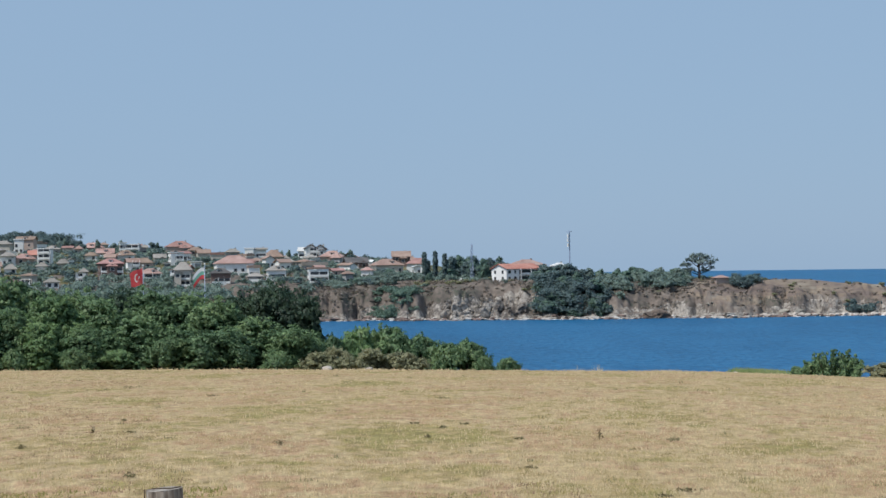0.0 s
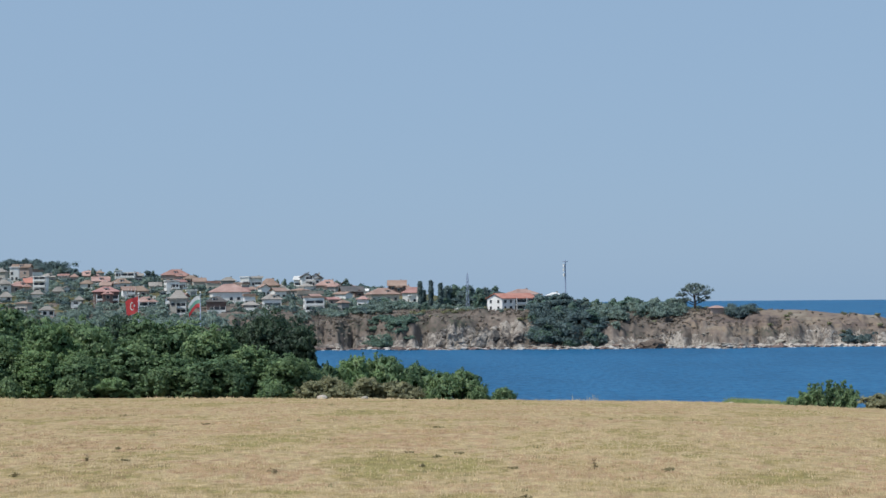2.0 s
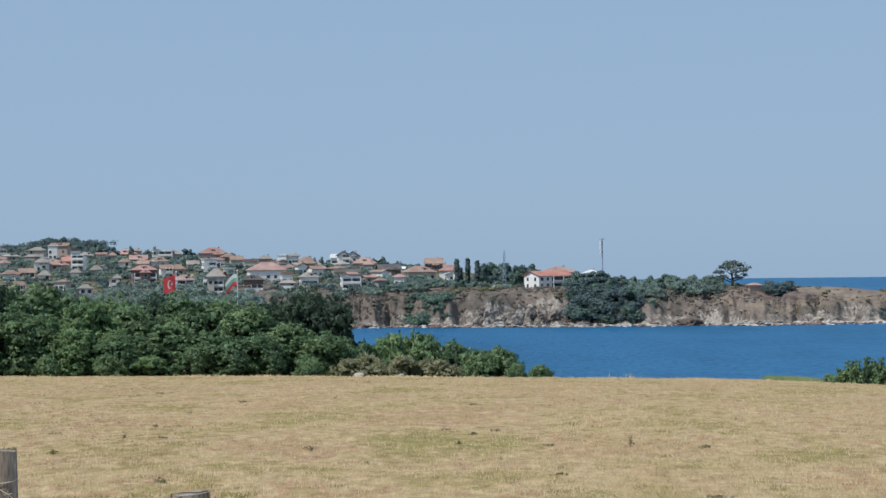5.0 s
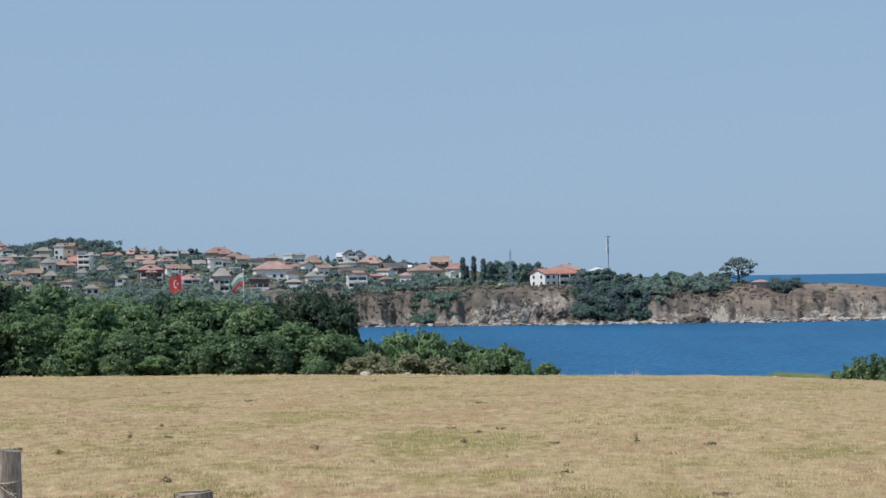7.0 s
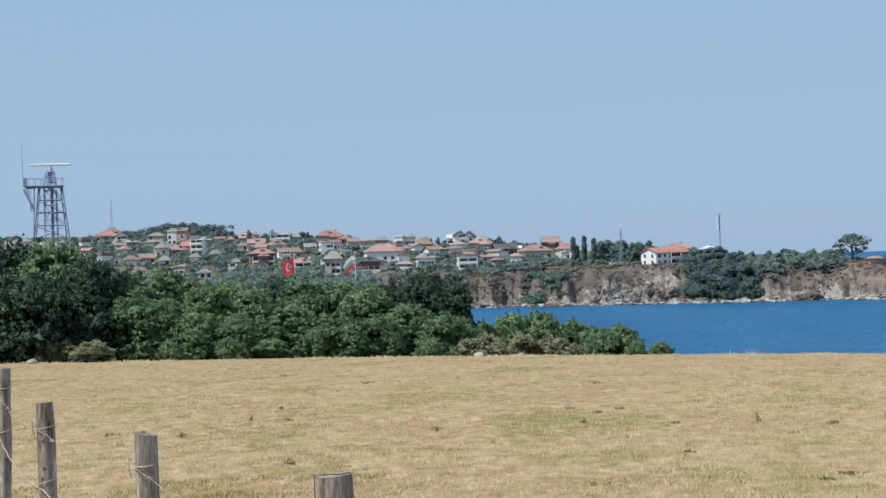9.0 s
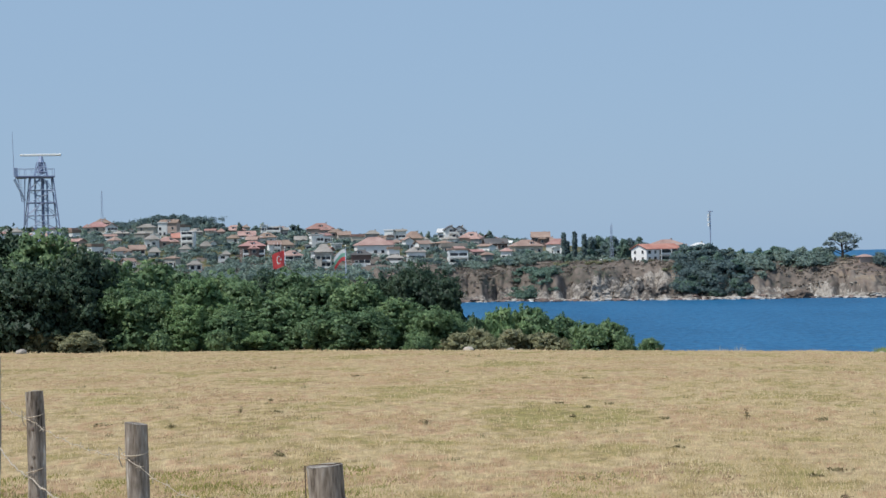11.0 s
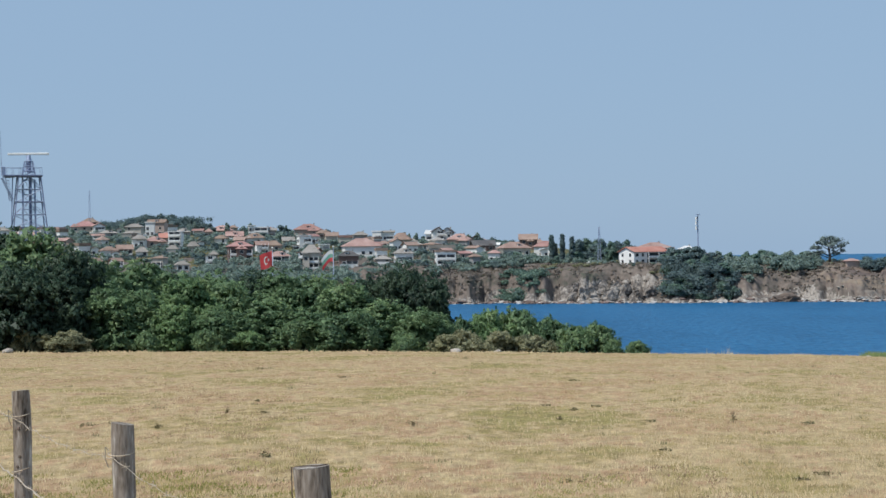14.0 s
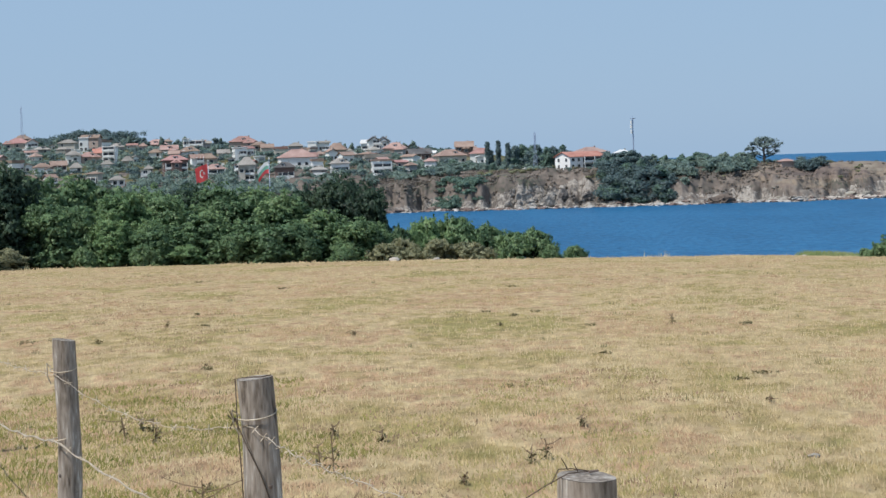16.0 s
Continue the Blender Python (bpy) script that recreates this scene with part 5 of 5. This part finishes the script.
boulders(230, -260, 812, -1, 3.0, 0.9, rock_mat, "shore_rocks", "pale wave-worn rocks along the foot of the cliff", 1, 0.35)
boulders(330, -260, 812, -3, 3, 1.0, dark_rock_mat, "shore_rocks", "dark rocks at the water's edge", 2, 0.45)
boulders(14, 15, 50, 2, 7, 1.1, rock_mat, "cliff_rocks", "pale fallen rock under the cliff face", 3, 0.9)
boulders(40, 440, 806, 3, 10, 1.1, rock_mat, "cliff_rocks", "grey broken rock outcrops on the cliff face", 4, 0.5)
boulders(95, -260, 812, -3.2, -0.6, 0.7, foam_mat, "surf", "thin white foam of small waves along the shore", 8, 0.12)
boulders(190, 140, 560, -0.8, 1.8, 1.05, white_rock_mat, "shore_ledge", "whitish flat rock ledge washed by the waves", 21, 0.42)
boulders(60, -150, 140, -0.8, 1.8, 1.0, white_rock_mat, "shore_ledge", "whitish rock ledge under the broken cliff", 22, 0.5)
boulders(120, 560, 812, -0.5, 2.5, 1.1, rock_mat, "shore_ledge", "grey rock ledge at the end of the headland", 23, 0.5)
boulders(4, 358, 384, 0, 3, 2.6, dark_rock_mat, "shore_rocks", "large dark boulder on the shore", 24, 0.7)
boulders(46, 4, 150, 4, 15, 1.35, cliff_mat, "cliff_rocks", "pale broken buttresses of the sandstone cliff", 25, 1.2)

# ---- the fence ----
def fence_post(x, y, top, r, lean, seed, label, crook=1.0):
    g = np.random.default_rng(seed)
    z = ground_z(x, y)
    ob = thing("fence_post", pose(x, y, z, lean[0], lean[1], 0), label, "fence post", "posts of the fence")
    h = top - z
    sides, rows = 28, 22
    ph = g.random(6) * 6.28
    verts = []
    for i in range(rows + 1):
        k = i / rows
        zz = -0.35 + (h + 0.35) * k
        bend = crook * 0.022 * (math.sin(2.2 * k + ph[0]) - math.sin(2.2 + ph[0])) + crook * 0.007 * (math.sin(7 * k + ph[1]) - math.sin(7 + ph[1]))
        for j in range(sides):
            t = 6.28318 * j / sides
            rr = r * (1.06 - 0.10 * k) * (1 + 0.035 * math.sin(2 * t + ph[1]) + 0.022 * math.sin(5 * t + ph[2] + k) + 0.03 * math.sin(9 * k + t + ph[3]) + 0.025 * math.sin(17 * k + 2 * t + ph[4])
                                         - 0.10 * math.exp(-((t - 4.3 - 0.2 * math.sin(4 * k + ph[4])) / 0.10) ** 2) - 0.07 * math.exp(-((t - 5.4 - 0.15 * math.sin(5 * k)) / 0.09) ** 2))
            cut = 0.004 * math.cos(t + ph[5]) if i == rows else 0
            verts.append((math.cos(t) * rr + bend, math.sin(t) * rr, zz + cut))
    faces = [(i * sides + j, i * sides + (j + 1) % sides, (i + 1) * sides + (j + 1) % sides, (i + 1) * sides + j) for i in range(rows) for j in range(sides)]
    part("stake", mesh_of("stake", verts, faces, [post_mat], True), post_mat, ob)
    bm = bmesh.new()
    ring = [bm.verts.new(Vector(v) * 1.0 + Vector((0, 0, 0.001))) for v in verts[-sides:]]
    c = bm.verts.new((sum(v.co.x for v in ring) / sides, sum(v.co.y for v in ring) / sides, h + 0.006))
    for j in range(sides):
        bm.faces.new((ring[j], ring[(j + 1) % sides], c))
    part("sawn_end", bm, end_mat, ob, "pale cracked sawn end")
    for k in range(2):
        zz = h - 0.16 - 0.33 * k
        loop = [(math.cos(t) * (r * 1.03 + 0.004), math.sin(t) * (r * 1.03 + 0.004), zz + 0.012 * math.sin(t + k) + 0.03 * (t / 6.28)) for t in np.linspace(0, 6.6, 22)]
        part("wire_tie", tube(bmesh.new(), loop, [0.0025] * len(loop), 4), wire_mat, ob, "twisted rusty wire tie")
    for k in range(4):
        t, zz = 3.7 + 1.9 * g.random(), h * (0.25 + 0.6 * g.random())
        out = Vector((math.cos(t), math.sin(t), 0))
        f = (zz + 0.35) / (h + 0.35)
        side = Vector((crook * (0.022 * (math.sin(2.2 * f + ph[0]) - math.sin(2.2 + ph[0])) + 0.007 * (math.sin(7 * f + ph[1]) - math.sin(7 + ph[1]))), 0, zz))
        knot = bmesh.new()
        tube(knot, [side + out * r * 0.7, side + out * r * 0.95, side + out * r * 1.01], [0.011, 0.010, 0.006], 8)
        part("knot", knot, dark_rock_mat, ob, "dark knot in the wood")
    bm = bmesh.new()
    tube(bm, [(-r * 0.95, -r * 0.55, h - 0.13), (-r * 1.25, -r * 0.6, h - 0.11), (-r * 1.2, -r * 0.6, h - 0.17), (-r * 0.9, -r * 0.55, h - 0.21)], [0.003] * 4, 4)
    part("wire_end", bm, wire_mat, ob)
    return ob


POSTS = [(0.147, 4.96, 1.18, 0.080), (-0.954, 7.434, 1.183, 0.070), (-2.214, 9.357, 1.184, 0.058), (-3.280, 11.65, 1.182, 0.054), (-4.43, 14.54, 1.24, 0.055), (-5.6, 17.3, 1.2, 0.055)]
LEANS = [(0, 1.0), (0, -1.6), (0, 3.2), (0, -0.6), (0, 0.8), (0, 0.5)]
for n, ((px, py, pz, pr), pl) in enumerate(zip(POSTS, LEANS)):
    fence_post(px, py, pz, pr, pl, 100 + n, "weathered grey round fence post with wire ties and cracks", (0.8, 1.7, 1.2, 1.4, 1.0, 1.0)[n])


def barbed_wire(points, sag, seed, thick=0.0023):
    g = np.random.default_rng(seed)
    ob = thing("barbed_wire", pose(*points[0]), "rusty twisted barbed wire strung between the posts", "wire", "strands of the fence")
    o = Vector(points[0])
    line = []
    for p, q, s in zip(points, points[1:], sag):
        for k in range(24):
            f = k / 24
            line.append(Vector(p).lerp(Vector(q), f) - o - Vector((0, 0, 4 * s * f * (1 - f) + 0.006 * math.sin(f * 40 + seed))))
    line.append(Vector(points[-1]) - o)
    for turn in (0, math.pi):
        twist = [c + Vector((0.6 * math.cos(k * 1.3 + turn), 0.4, math.sin(k * 1.3 + turn))) * thick * 0.8 for k, c in enumerate(line)]
        part("strand", tube(bmesh.new(), twist, [thick] * len(line), 5), wire_mat, ob)
    for k in range(1, len(line) - 1):
        if k % 2 == 0:
            c, t = line[k], g.random() * 3
            way = Vector((math.cos(t), 0.4, math.sin(t))) * 0.018
            bm = bmesh.new()
            tube(bm, [c - way, c + way], [0.0016, 0.0016], 4)
            tube(bm, [c + Vector((way.z, 0, -way.x)), c - Vector((way.z, 0, -way.x))], [0.0016, 0.0016], 4)
            part("barb", bm, wire_mat, ob)
    return ob


def on_post(n, drop):
    """The middle of a leaning post, that far below its top."""
    x, y, z, r = POSTS[n]
    return x + math.sin(radians(LEANS[n][1])) * (z - drop - ground_z(x, y)), y, z - drop


def by_post(n, drop):
    x, y, z = on_post(n, drop)
    return (x - 0.45 * POSTS[n][3], y - 0.93 * POSTS[n][3], z)


barbed_wire([by_post(5, 0.2), by_post(4, 0.2), by_post(3, 0.16), by_post(2, 0.16), by_post(1, 0.17)], [0.05, 0.05, 0.04, 0.10], 1, 0.0011)
barbed_wire([by_post(1, 0.17), (-0.55, 6.6, 0.92), by_post(0, 0.06)], [0.02, 0.05], 2, 0.0013)
barbed_wire([by_post(5, 0.55), by_post(4, 0.52), by_post(3, 0.51), by_post(2, 0.48), by_post(1, 0.64), by_post(0, 0.75)], [0.05, 0.06, 0.05, 0.03, 0.06], 3, 0.0032)


def old_wire(n):
    """A rusted line wire that runs up the side of a post and is bent over its top."""
    r = POSTS[n][3]
    ob = thing("loose_wire", pose(*on_post(n, 0), 0, LEANS[n][1], 0), "dark rusted wire bent over the top of a post", "wire")
    side = [(-r * 0.98, -r * 0.45, -1.1), (-r * 0.98, -r * 0.45, -0.7), (-r * 0.97, -r * 0.45, -0.35), (-r * 1.02, -r * 0.45, -0.16), (-r * 1.0, -r * 0.35, 0.004), (-r * 0.3, -r * 0.8, 0.010), (r * 0.55, -r * 0.72, 0.008), (r * 0.95, -r * 0.3, 0.010)]
    part("strand", tube(bmesh.new(), side, [0.0024] * len(side), 5), rust_mat, ob)
    part("strand", tube(bmesh.new(), [(-r * 1.1, -r * 0.6, -0.15), (-r * 0.5, -r * 0.98, -0.25), (r * 0.15, -r * 1.05, -0.36), (r * 0.55, -r * 0.9, -0.46)], [0.0026] * 4, 5), rust_mat, ob)
    for dx, dz in ((-0.032, 0.02), (-0.022, 0.035), (-0.026, -0.035)):
        part("wire_end", tube(bmesh.new(), [(-r * 1.05, -r * 0.5, -0.15), (-r * 1.05 + dx * 0.6, -r * 0.6, -0.15 + dz * 0.3), (-r * 1.05 + dx, -r * 0.6, -0.15 + dz)], [0.003, 0.003, 0.0022], 4), rust_mat, ob)
    return ob


old_wire(1)


def wire_tangle(n):
    """Loose twisted wire that lies over the sawn top of a post."""
    x, y, z, r = POSTS[n]
    ob = thing("wire_tangle", pose(x, y, z + 0.006), "rusty twisted wire ends lying over the post top", "wire")
    ob.scale = (0.8, 0.8, 0.7)
    part("strand", tube(bmesh.new(), [(-0.24, -0.16, -0.10), (-0.10, -0.085, -0.02), (-0.03, -0.04, 0.012), (0.03, 0.0, 0.010), (0.05, 0.02, 0.006)], [0.0022] * 5, 5), rust_mat, ob)
    part("strand", tube(bmesh.new(), [(-0.085, -0.02, -0.03), (-0.06, 0.0, 0.02), (-0.02, 0.015, 0.018), (0.045, -0.01, 0.012)], [0.0022] * 4, 5), rust_mat, ob)
    part("wire_end", tube(bmesh.new(), [(-0.03, 0.01, 0.015), (-0.045, 0.0, 0.05), (-0.05, -0.01, 0.06)], [0.0018] * 3, 4), rust_mat, ob)
    part("wire_end", tube(bmesh.new(), [(0.0, -0.02, 0.012), (-0.012, -0.03, 0.045)], [0.0018] * 2, 4), rust_mat, ob)
    part("knot", tube(bmesh.new(), [(0.035, -0.012, 0.010), (0.065, 0.0, 0.012)], [0.005, 0.004], 6), dark_rock_mat, ob, "dark rusted wire knot")
    return ob


wire_tangle(0)

# ---- the grass of the field ----


def grass(name, label, count, d0, d1, tall, wide, mat, seed, a0=-1450, a1=1080, power=1.0, blades=5, where=None, spread=0.05, lean=0.6, lift=1.0):
    """Tufts of bent blades over the field, denser near the fence."""
    g = np.random.default_rng(seed)
    a = a0 + (a1 - a0) * g.random(count)
    d = d0 * (d1 / d0) ** (g.random(count) ** power)
    x, y = np.sin(a / FAN) * d, np.cos(a / FAN) * d
    if where is not None:
        k = where(x, y)
        x, y, d = x[k], y[k], d[k]
    n = len(x)
    z = land(x, y)
    x, y, z, d = (np.repeat(v, blades) for v in (x, y, z, d))
    m = n * blades
    t = g.random(m) * 6.283
    h = tall * (0.4 + 0.9 * g.random(m))
    w = wide * (0.6 + 0.8 * g.random(m)) + d * 0.00016
    bx, by = x + g.normal(size=m) * spread, y + g.normal(size=m) * spread
    lx, ly = np.cos(t) * h * lean * g.random(m), np.abs(np.sin(t)) * h * lean * g.random(m)
    wx, wy = w * 0.6 * np.ones(m), w * 0.25 * np.sin(t)
    v = np.stack([np.stack([bx - wx, by - wy, z - 0.01], -1), np.stack([bx + wx, by + wy, z - 0.01], -1), np.stack([bx + lx, by + ly, z + h], -1)], 1)
    me = mesh_of(name, v.reshape(-1, 3), np.arange(m * 3).reshape(-1, 3), [mat], True)
    up = np.stack([lx / h * 0.35, ly / h * 0.35 - 0.15 - (1 - lift), np.full(m, lift)], -1)
    up /= np.linalg.norm(up, axis=1)[:, None]
    me.normals_split_custom_set_from_vertices(np.repeat(up, 3, 0))
    return tagged(new(name, me), label, "grass", kind="stuff")


dry_mat = material("dry_stalk", [(0.36, 0.25, 0.14), (0.50, 0.39, 0.22), (0.62, 0.52, 0.33)], 0.6, 0.9, 8, 0, spread=0.3, island=True, spec=0.05)
green_mat = material("green_blade", [(0.195, 0.176, 0.066), (0.265, 0.228, 0.092), (0.345, 0.282, 0.130)], 0.6, 0.9, 8, 0, spread=0.3, island=True, spec=0.05)
straw_mat = material("bleached_straw", [(0.34, 0.265, 0.140), (0.44, 0.350, 0.205), (0.52, 0.430, 0.270)], 0.7, 0.9, 8, 0, spread=0.22, island=True, spec=0.05)
rank_mat = material("rank_weed", [(0.120, 0.118, 0.036), (0.180, 0.168, 0.052), (0.270, 0.230, 0.090)], 1.2, 0.9, 8, 0, spread=0.35, island=True, spec=0.05)
litter_mat = material("dry_litter", [(0.16, 0.105, 0.066), (0.25, 0.17, 0.11), (0.34, 0.24, 0.16)], 1.2, 0.95, 8, 0, spread=0.3, island=True, spec=0.05)
brow_mat = material("brow_grass", [(0.105, 0.150, 0.055), (0.150, 0.195, 0.080), (0.215, 0.235, 0.115)], 0.6, 0.9, 8, 0, spread=0.3, island=True, spec=0.05)
weed_mat = material("dark_weed", [(0.120, 0.112, 0.055), (0.185, 0.162, 0.082), (0.265, 0.215, 0.120)], 2.0, 0.8, 8, 0, spread=0.4, island=True, spec=0.2)
grass("field_grass", "short dry straw-coloured grass of the mown field", 62000, 4.2, 92, 0.024, 0.009, blade_mat, 1, power=0.8, lean=1.5)
grass("field_grass", "pale dry stalks standing in the mown field", 24000, 6, 84, 0.050, 0.005, straw_mat, 2, power=0.7, blades=3, lean=0.7, spread=0.035)
grass("field_grass", "bleached pale grass over the eastern field", 13000, 7, 80, 0.022, 0.010, straw_mat, 16, a0=150, a1=1080, power=0.8, lean=1.5, where=lambda x, y: layers(x / 2.5, y / 3.5, 3, 43) > -0.1)
grass("field_grass", "yellow-green grass patches in the dry field", 12000, 4.2, 92, 0.026, 0.008, green_mat, 3, power=0.8, lean=1.4, where=lambda x, y: layers(x / 1.5, y / 2.6, 4, 32) + 0.5 * grain(x / 0.3, y / 0.5, 33) > 0.5)
grass("field_grass", "greener grass near the fence", 7000, 7, 19, 0.026, 0.011, green_mat, 8, a0=-1300, a1=250, blades=7, where=lambda x, y: layers(x / 0.7, y / 1.1, 4, 35) > 0.05, lift=0.8, lean=1.6)
grass("field_grass", "rank olive-green weeds along the fence", 5200, 8, 20, 0.032, 0.013, rank_mat, 12, a0=-1150, a1=-250, blades=7, where=lambda x, y: layers(x / 0.8, y / 1.2, 4, 37) > 0.0 + 0.55 * ramp(x / y, -0.16, -0.06), lift=0.8, lean=1.5)
grass("field_grass", "brown dry litter between the weeds by the fence", 3200, 8, 20, 0.022, 0.012, litter_mat, 14, a0=-1150, a1=400, blades=6, where=lambda x, y: layers(x / 0.9, y / 1.3, 4, 39) > 0.35, lean=1.8)
grass("field_grass", "brown dry litter over the western field", 9000, 11, 75, 0.018, 0.012, litter_mat, 18, a0=-1300, a1=-420, blades=5, where=lambda x, y: layers(x / 1.6, y / 3.5, 4, 47) > 0.1 + 0.5 * ramp(x / y, -0.2, -0.12), lean=1.8)
grass("field_grass", "longer straw grass near the fence", 4500, 6, 18, 0.036, 0.008, blade_mat, 10, a0=-1300, a1=300, blades=6, where=lambda x, y: layers(x / 0.7, y / 0.9, 4, 36) > 0.1, lift=0.75, lean=1.6)
grass("field_grass", "a few tall thin dry stalks at the brow above the sea", 9, 86, 88, 0.32, 0.003, dry_mat, 9, a0=235, a1=285, blades=2, lean=0.15)
grass("weeds", "small dark weeds dotted over the dry field", 170, 7, 70, 0.05, 0.008, weed_mat, 4, power=0.7, blades=11, spread=0.05)
grass("field_grass", "tall pale dry grass along the far edge of the field", 2000, 83, 89, 0.09, 0.012, dry_mat, 5, blades=4, where=lambda x, y: layers(x / 2, y / 3, 2, 9) > 0.15, spread=0.2, lean=1.2)
grass("field_grass", "tall pale dry grass at the brow above the sea", 240, 84, 88, 0.11, 0.008, dry_mat, 6, a0=170, a1=400, blades=3, where=lambda x, y: layers(x / 1.2, y / 3, 2, 13) > 0.2, spread=0.12)
grass("field_grass", "low green grass at the brow above the sea", 700, 86, 90, 0.26, 0.012, brow_mat, 7, a0=510, a1=600, blades=5, spread=0.12)


# ---- dry weeds, stones ----
stalk_mat = material("dry_thistle", [(0.16, 0.11, 0.07), (0.27, 0.19, 0.12)], 6.0, 0.9, 5, 0.2)


def thistle(a, d, height, seed, label="dry brown thistle standing in the grass"):
    g = np.random.default_rng(seed)
    x, y = fan_place(a, d)
    ob = thing("dry_weed", pose(x, y, ground_z(x, y)), label, "weed", "dry weeds by the fence")
    tip = (g.normal() * 0.12 * height, g.normal() * 0.05, height)
    part("stem", tube(bmesh.new(), [(0, 0, -0.02), (tip[0] * 0.4, tip[1] * 0.4, height * 0.5), tip], [0.006, 0.005, 0.003], 5), stalk_mat, ob)
    for k in range(5):
        f = 0.35 + 0.6 * g.random()
        b = Vector((tip[0] * f, tip[1] * f, height * f))
        e = b + Vector((g.normal() * 0.3 * height, g.normal() * 0.1, height * 0.12 * (1 + g.random())))
        tw = part("twig", tube(bmesh.new(), [b, (b + e) / 2 - Vector((0, 0, 0.01)), e], [0.004, 0.003, 0.002], 4), stalk_mat, ob)
        bm = bmesh.new()
        bmesh.ops.create_icosphere(bm, subdivisions=1, radius=0.004 + 0.004 * g.random())
        part("seed_head", bm, stalk_mat, tw).location = e
    v, f, nn = leaf_cloud(g, [(0, 0, height * 0.2, height * 0.28), (tip[0] * 0.5, 0, height * 0.5, height * 0.2)], [14, 10], 0.03, thin=0.5)
    part("leaves", leafy("leaves", v, f, nn, [weed_mat]), weed_mat, ob)
    return ob


for n, (wa, wd, wh) in enumerate(((-326, 12.9, 0.27), (-96, 12.2, 0.08), (52, 13.2, 0.14), (-350, 13.3, 0.16), (-690, 15.6, 0.20), (-640, 15.2, 0.16), (-660, 16.0, 0.13), (-560, 11.0, 0.3), (-240, 14.5, 0.1), (120, 15, 0.08), (282, 26.4, 0.16), (-609, 28.9, 0.10), (447, 16.3, 0.07), (26, 13.0, 0.11), (-324, 15.0, 0.12), (-641, 15.9, 0.14))):
    thistle(wa, wd, wh, 300 + n)


def green_patch(a, d, width, depth, height, seed, label):
    g = np.random.default_rng(seed)
    x, y = fan_place(a, d)
    ob = thing("weed_patch", pose(x, y, ground_z(x, y)), label, "weed", "dark weed patches in the field")
    ls = [(g.normal() * width * 0.25, g.normal() * depth * 0.4, height * 0.2, height * (0.4 + 0.5 * g.random())) for _ in range(12)]
    v, f, nn = leaf_cloud(g, ls, [8] * 12, 0.024, thin=0.45)
    part("leaves", leafy("leaves", v, f, nn, [weed_mat]), weed_mat, ob)
    return ob


for n, (wa, wd, ww, wh) in enumerate(((5, 18.6, 0.62, 0.060), (-560, 12.5, 0.30, 0.05), (-284, 25.8, 0.12, 0.10), (-545, 28.8, 0.12, 0.06), (-557, 32.0, 0.09, 0.06), (3, 29.1, 0.12, 0.06), (-46, 30.4, 0.14, 0.05), (-22, 27.3, 0.11, 0.06), (411, 26.1, 0.16, 0.07),
                                      (139, 26.6, 0.14, 0.06), (-548, 48.7, 0.19, 0.10), (-404, 42.9, 0.28, 0.09), (3, 39.7, 0.22, 0.08), (-542, 21.1, 0.14, 0.08), (399, 18.3, 0.17, 0.05), (438, 18.8, 0.22, 0.05), (162, 21.7, 0.20, 0.05), (43, 30.1, 0.11, 0.05),
                                      (-852, 27.0, 0.28, 0.07), (-800, 27.0, 0.22, 0.07), (-730, 26.3, 0.28, 0.09))):
    green_patch(wa, wd, ww, ww * 0.7, wh * 0.8, 400 + n, "low dark green weeds in the dry grass")


def stone(a, d, size, label, seed):
    g = np.random.default_rng(seed)
    x, y = fan_place(a, d)
    bm = bmesh.new()
    bmesh.ops.create_icosphere(bm, subdivisions=2, radius=1)
    for v in bm.verts:
        k = 1 + 0.3 * noise.noise(v.co * 1.6 + Vector((seed, 0, 0)))
        v.co = Vector((v.co.x * 1.4, v.co.y, v.co.z * 0.6)) * k * size
    me = bpy.data.meshes.new("stone")
    bm.to_mesh(me)
    bm.free()
    me.materials.append(rock_mat)
    ob = tagged(new("stone", me), label, "stone", "stones in the field")
    ob.matrix_world = pose(x, y, ground_z(x, y) + size * 0.3, 0, 0, float(g.integers(0, 360)))
    return ob


stone(522, 13.0, 0.03, "small white stone lying in the dry grass", 1)
stone(515, 84, 0.12, "pale stone at the far edge of the field", 2)
stone(-205, 86, 0.22, "pale boulder beside the shrubs at the field edge", 3)
stone(-985, 84, 0.22, "pale boulder under the trees at the field edge", 4)
stone(-130, 86, 0.15, "pale stone beside the shrubs at the field edge", 5)

for model in oaks + shrubs + far_trees + far_shrubs + [cypress]:
    if model.name not in used_models:
        for ob in list(model.children_recursive) + [model]:
            bpy.data.objects.remove(ob)
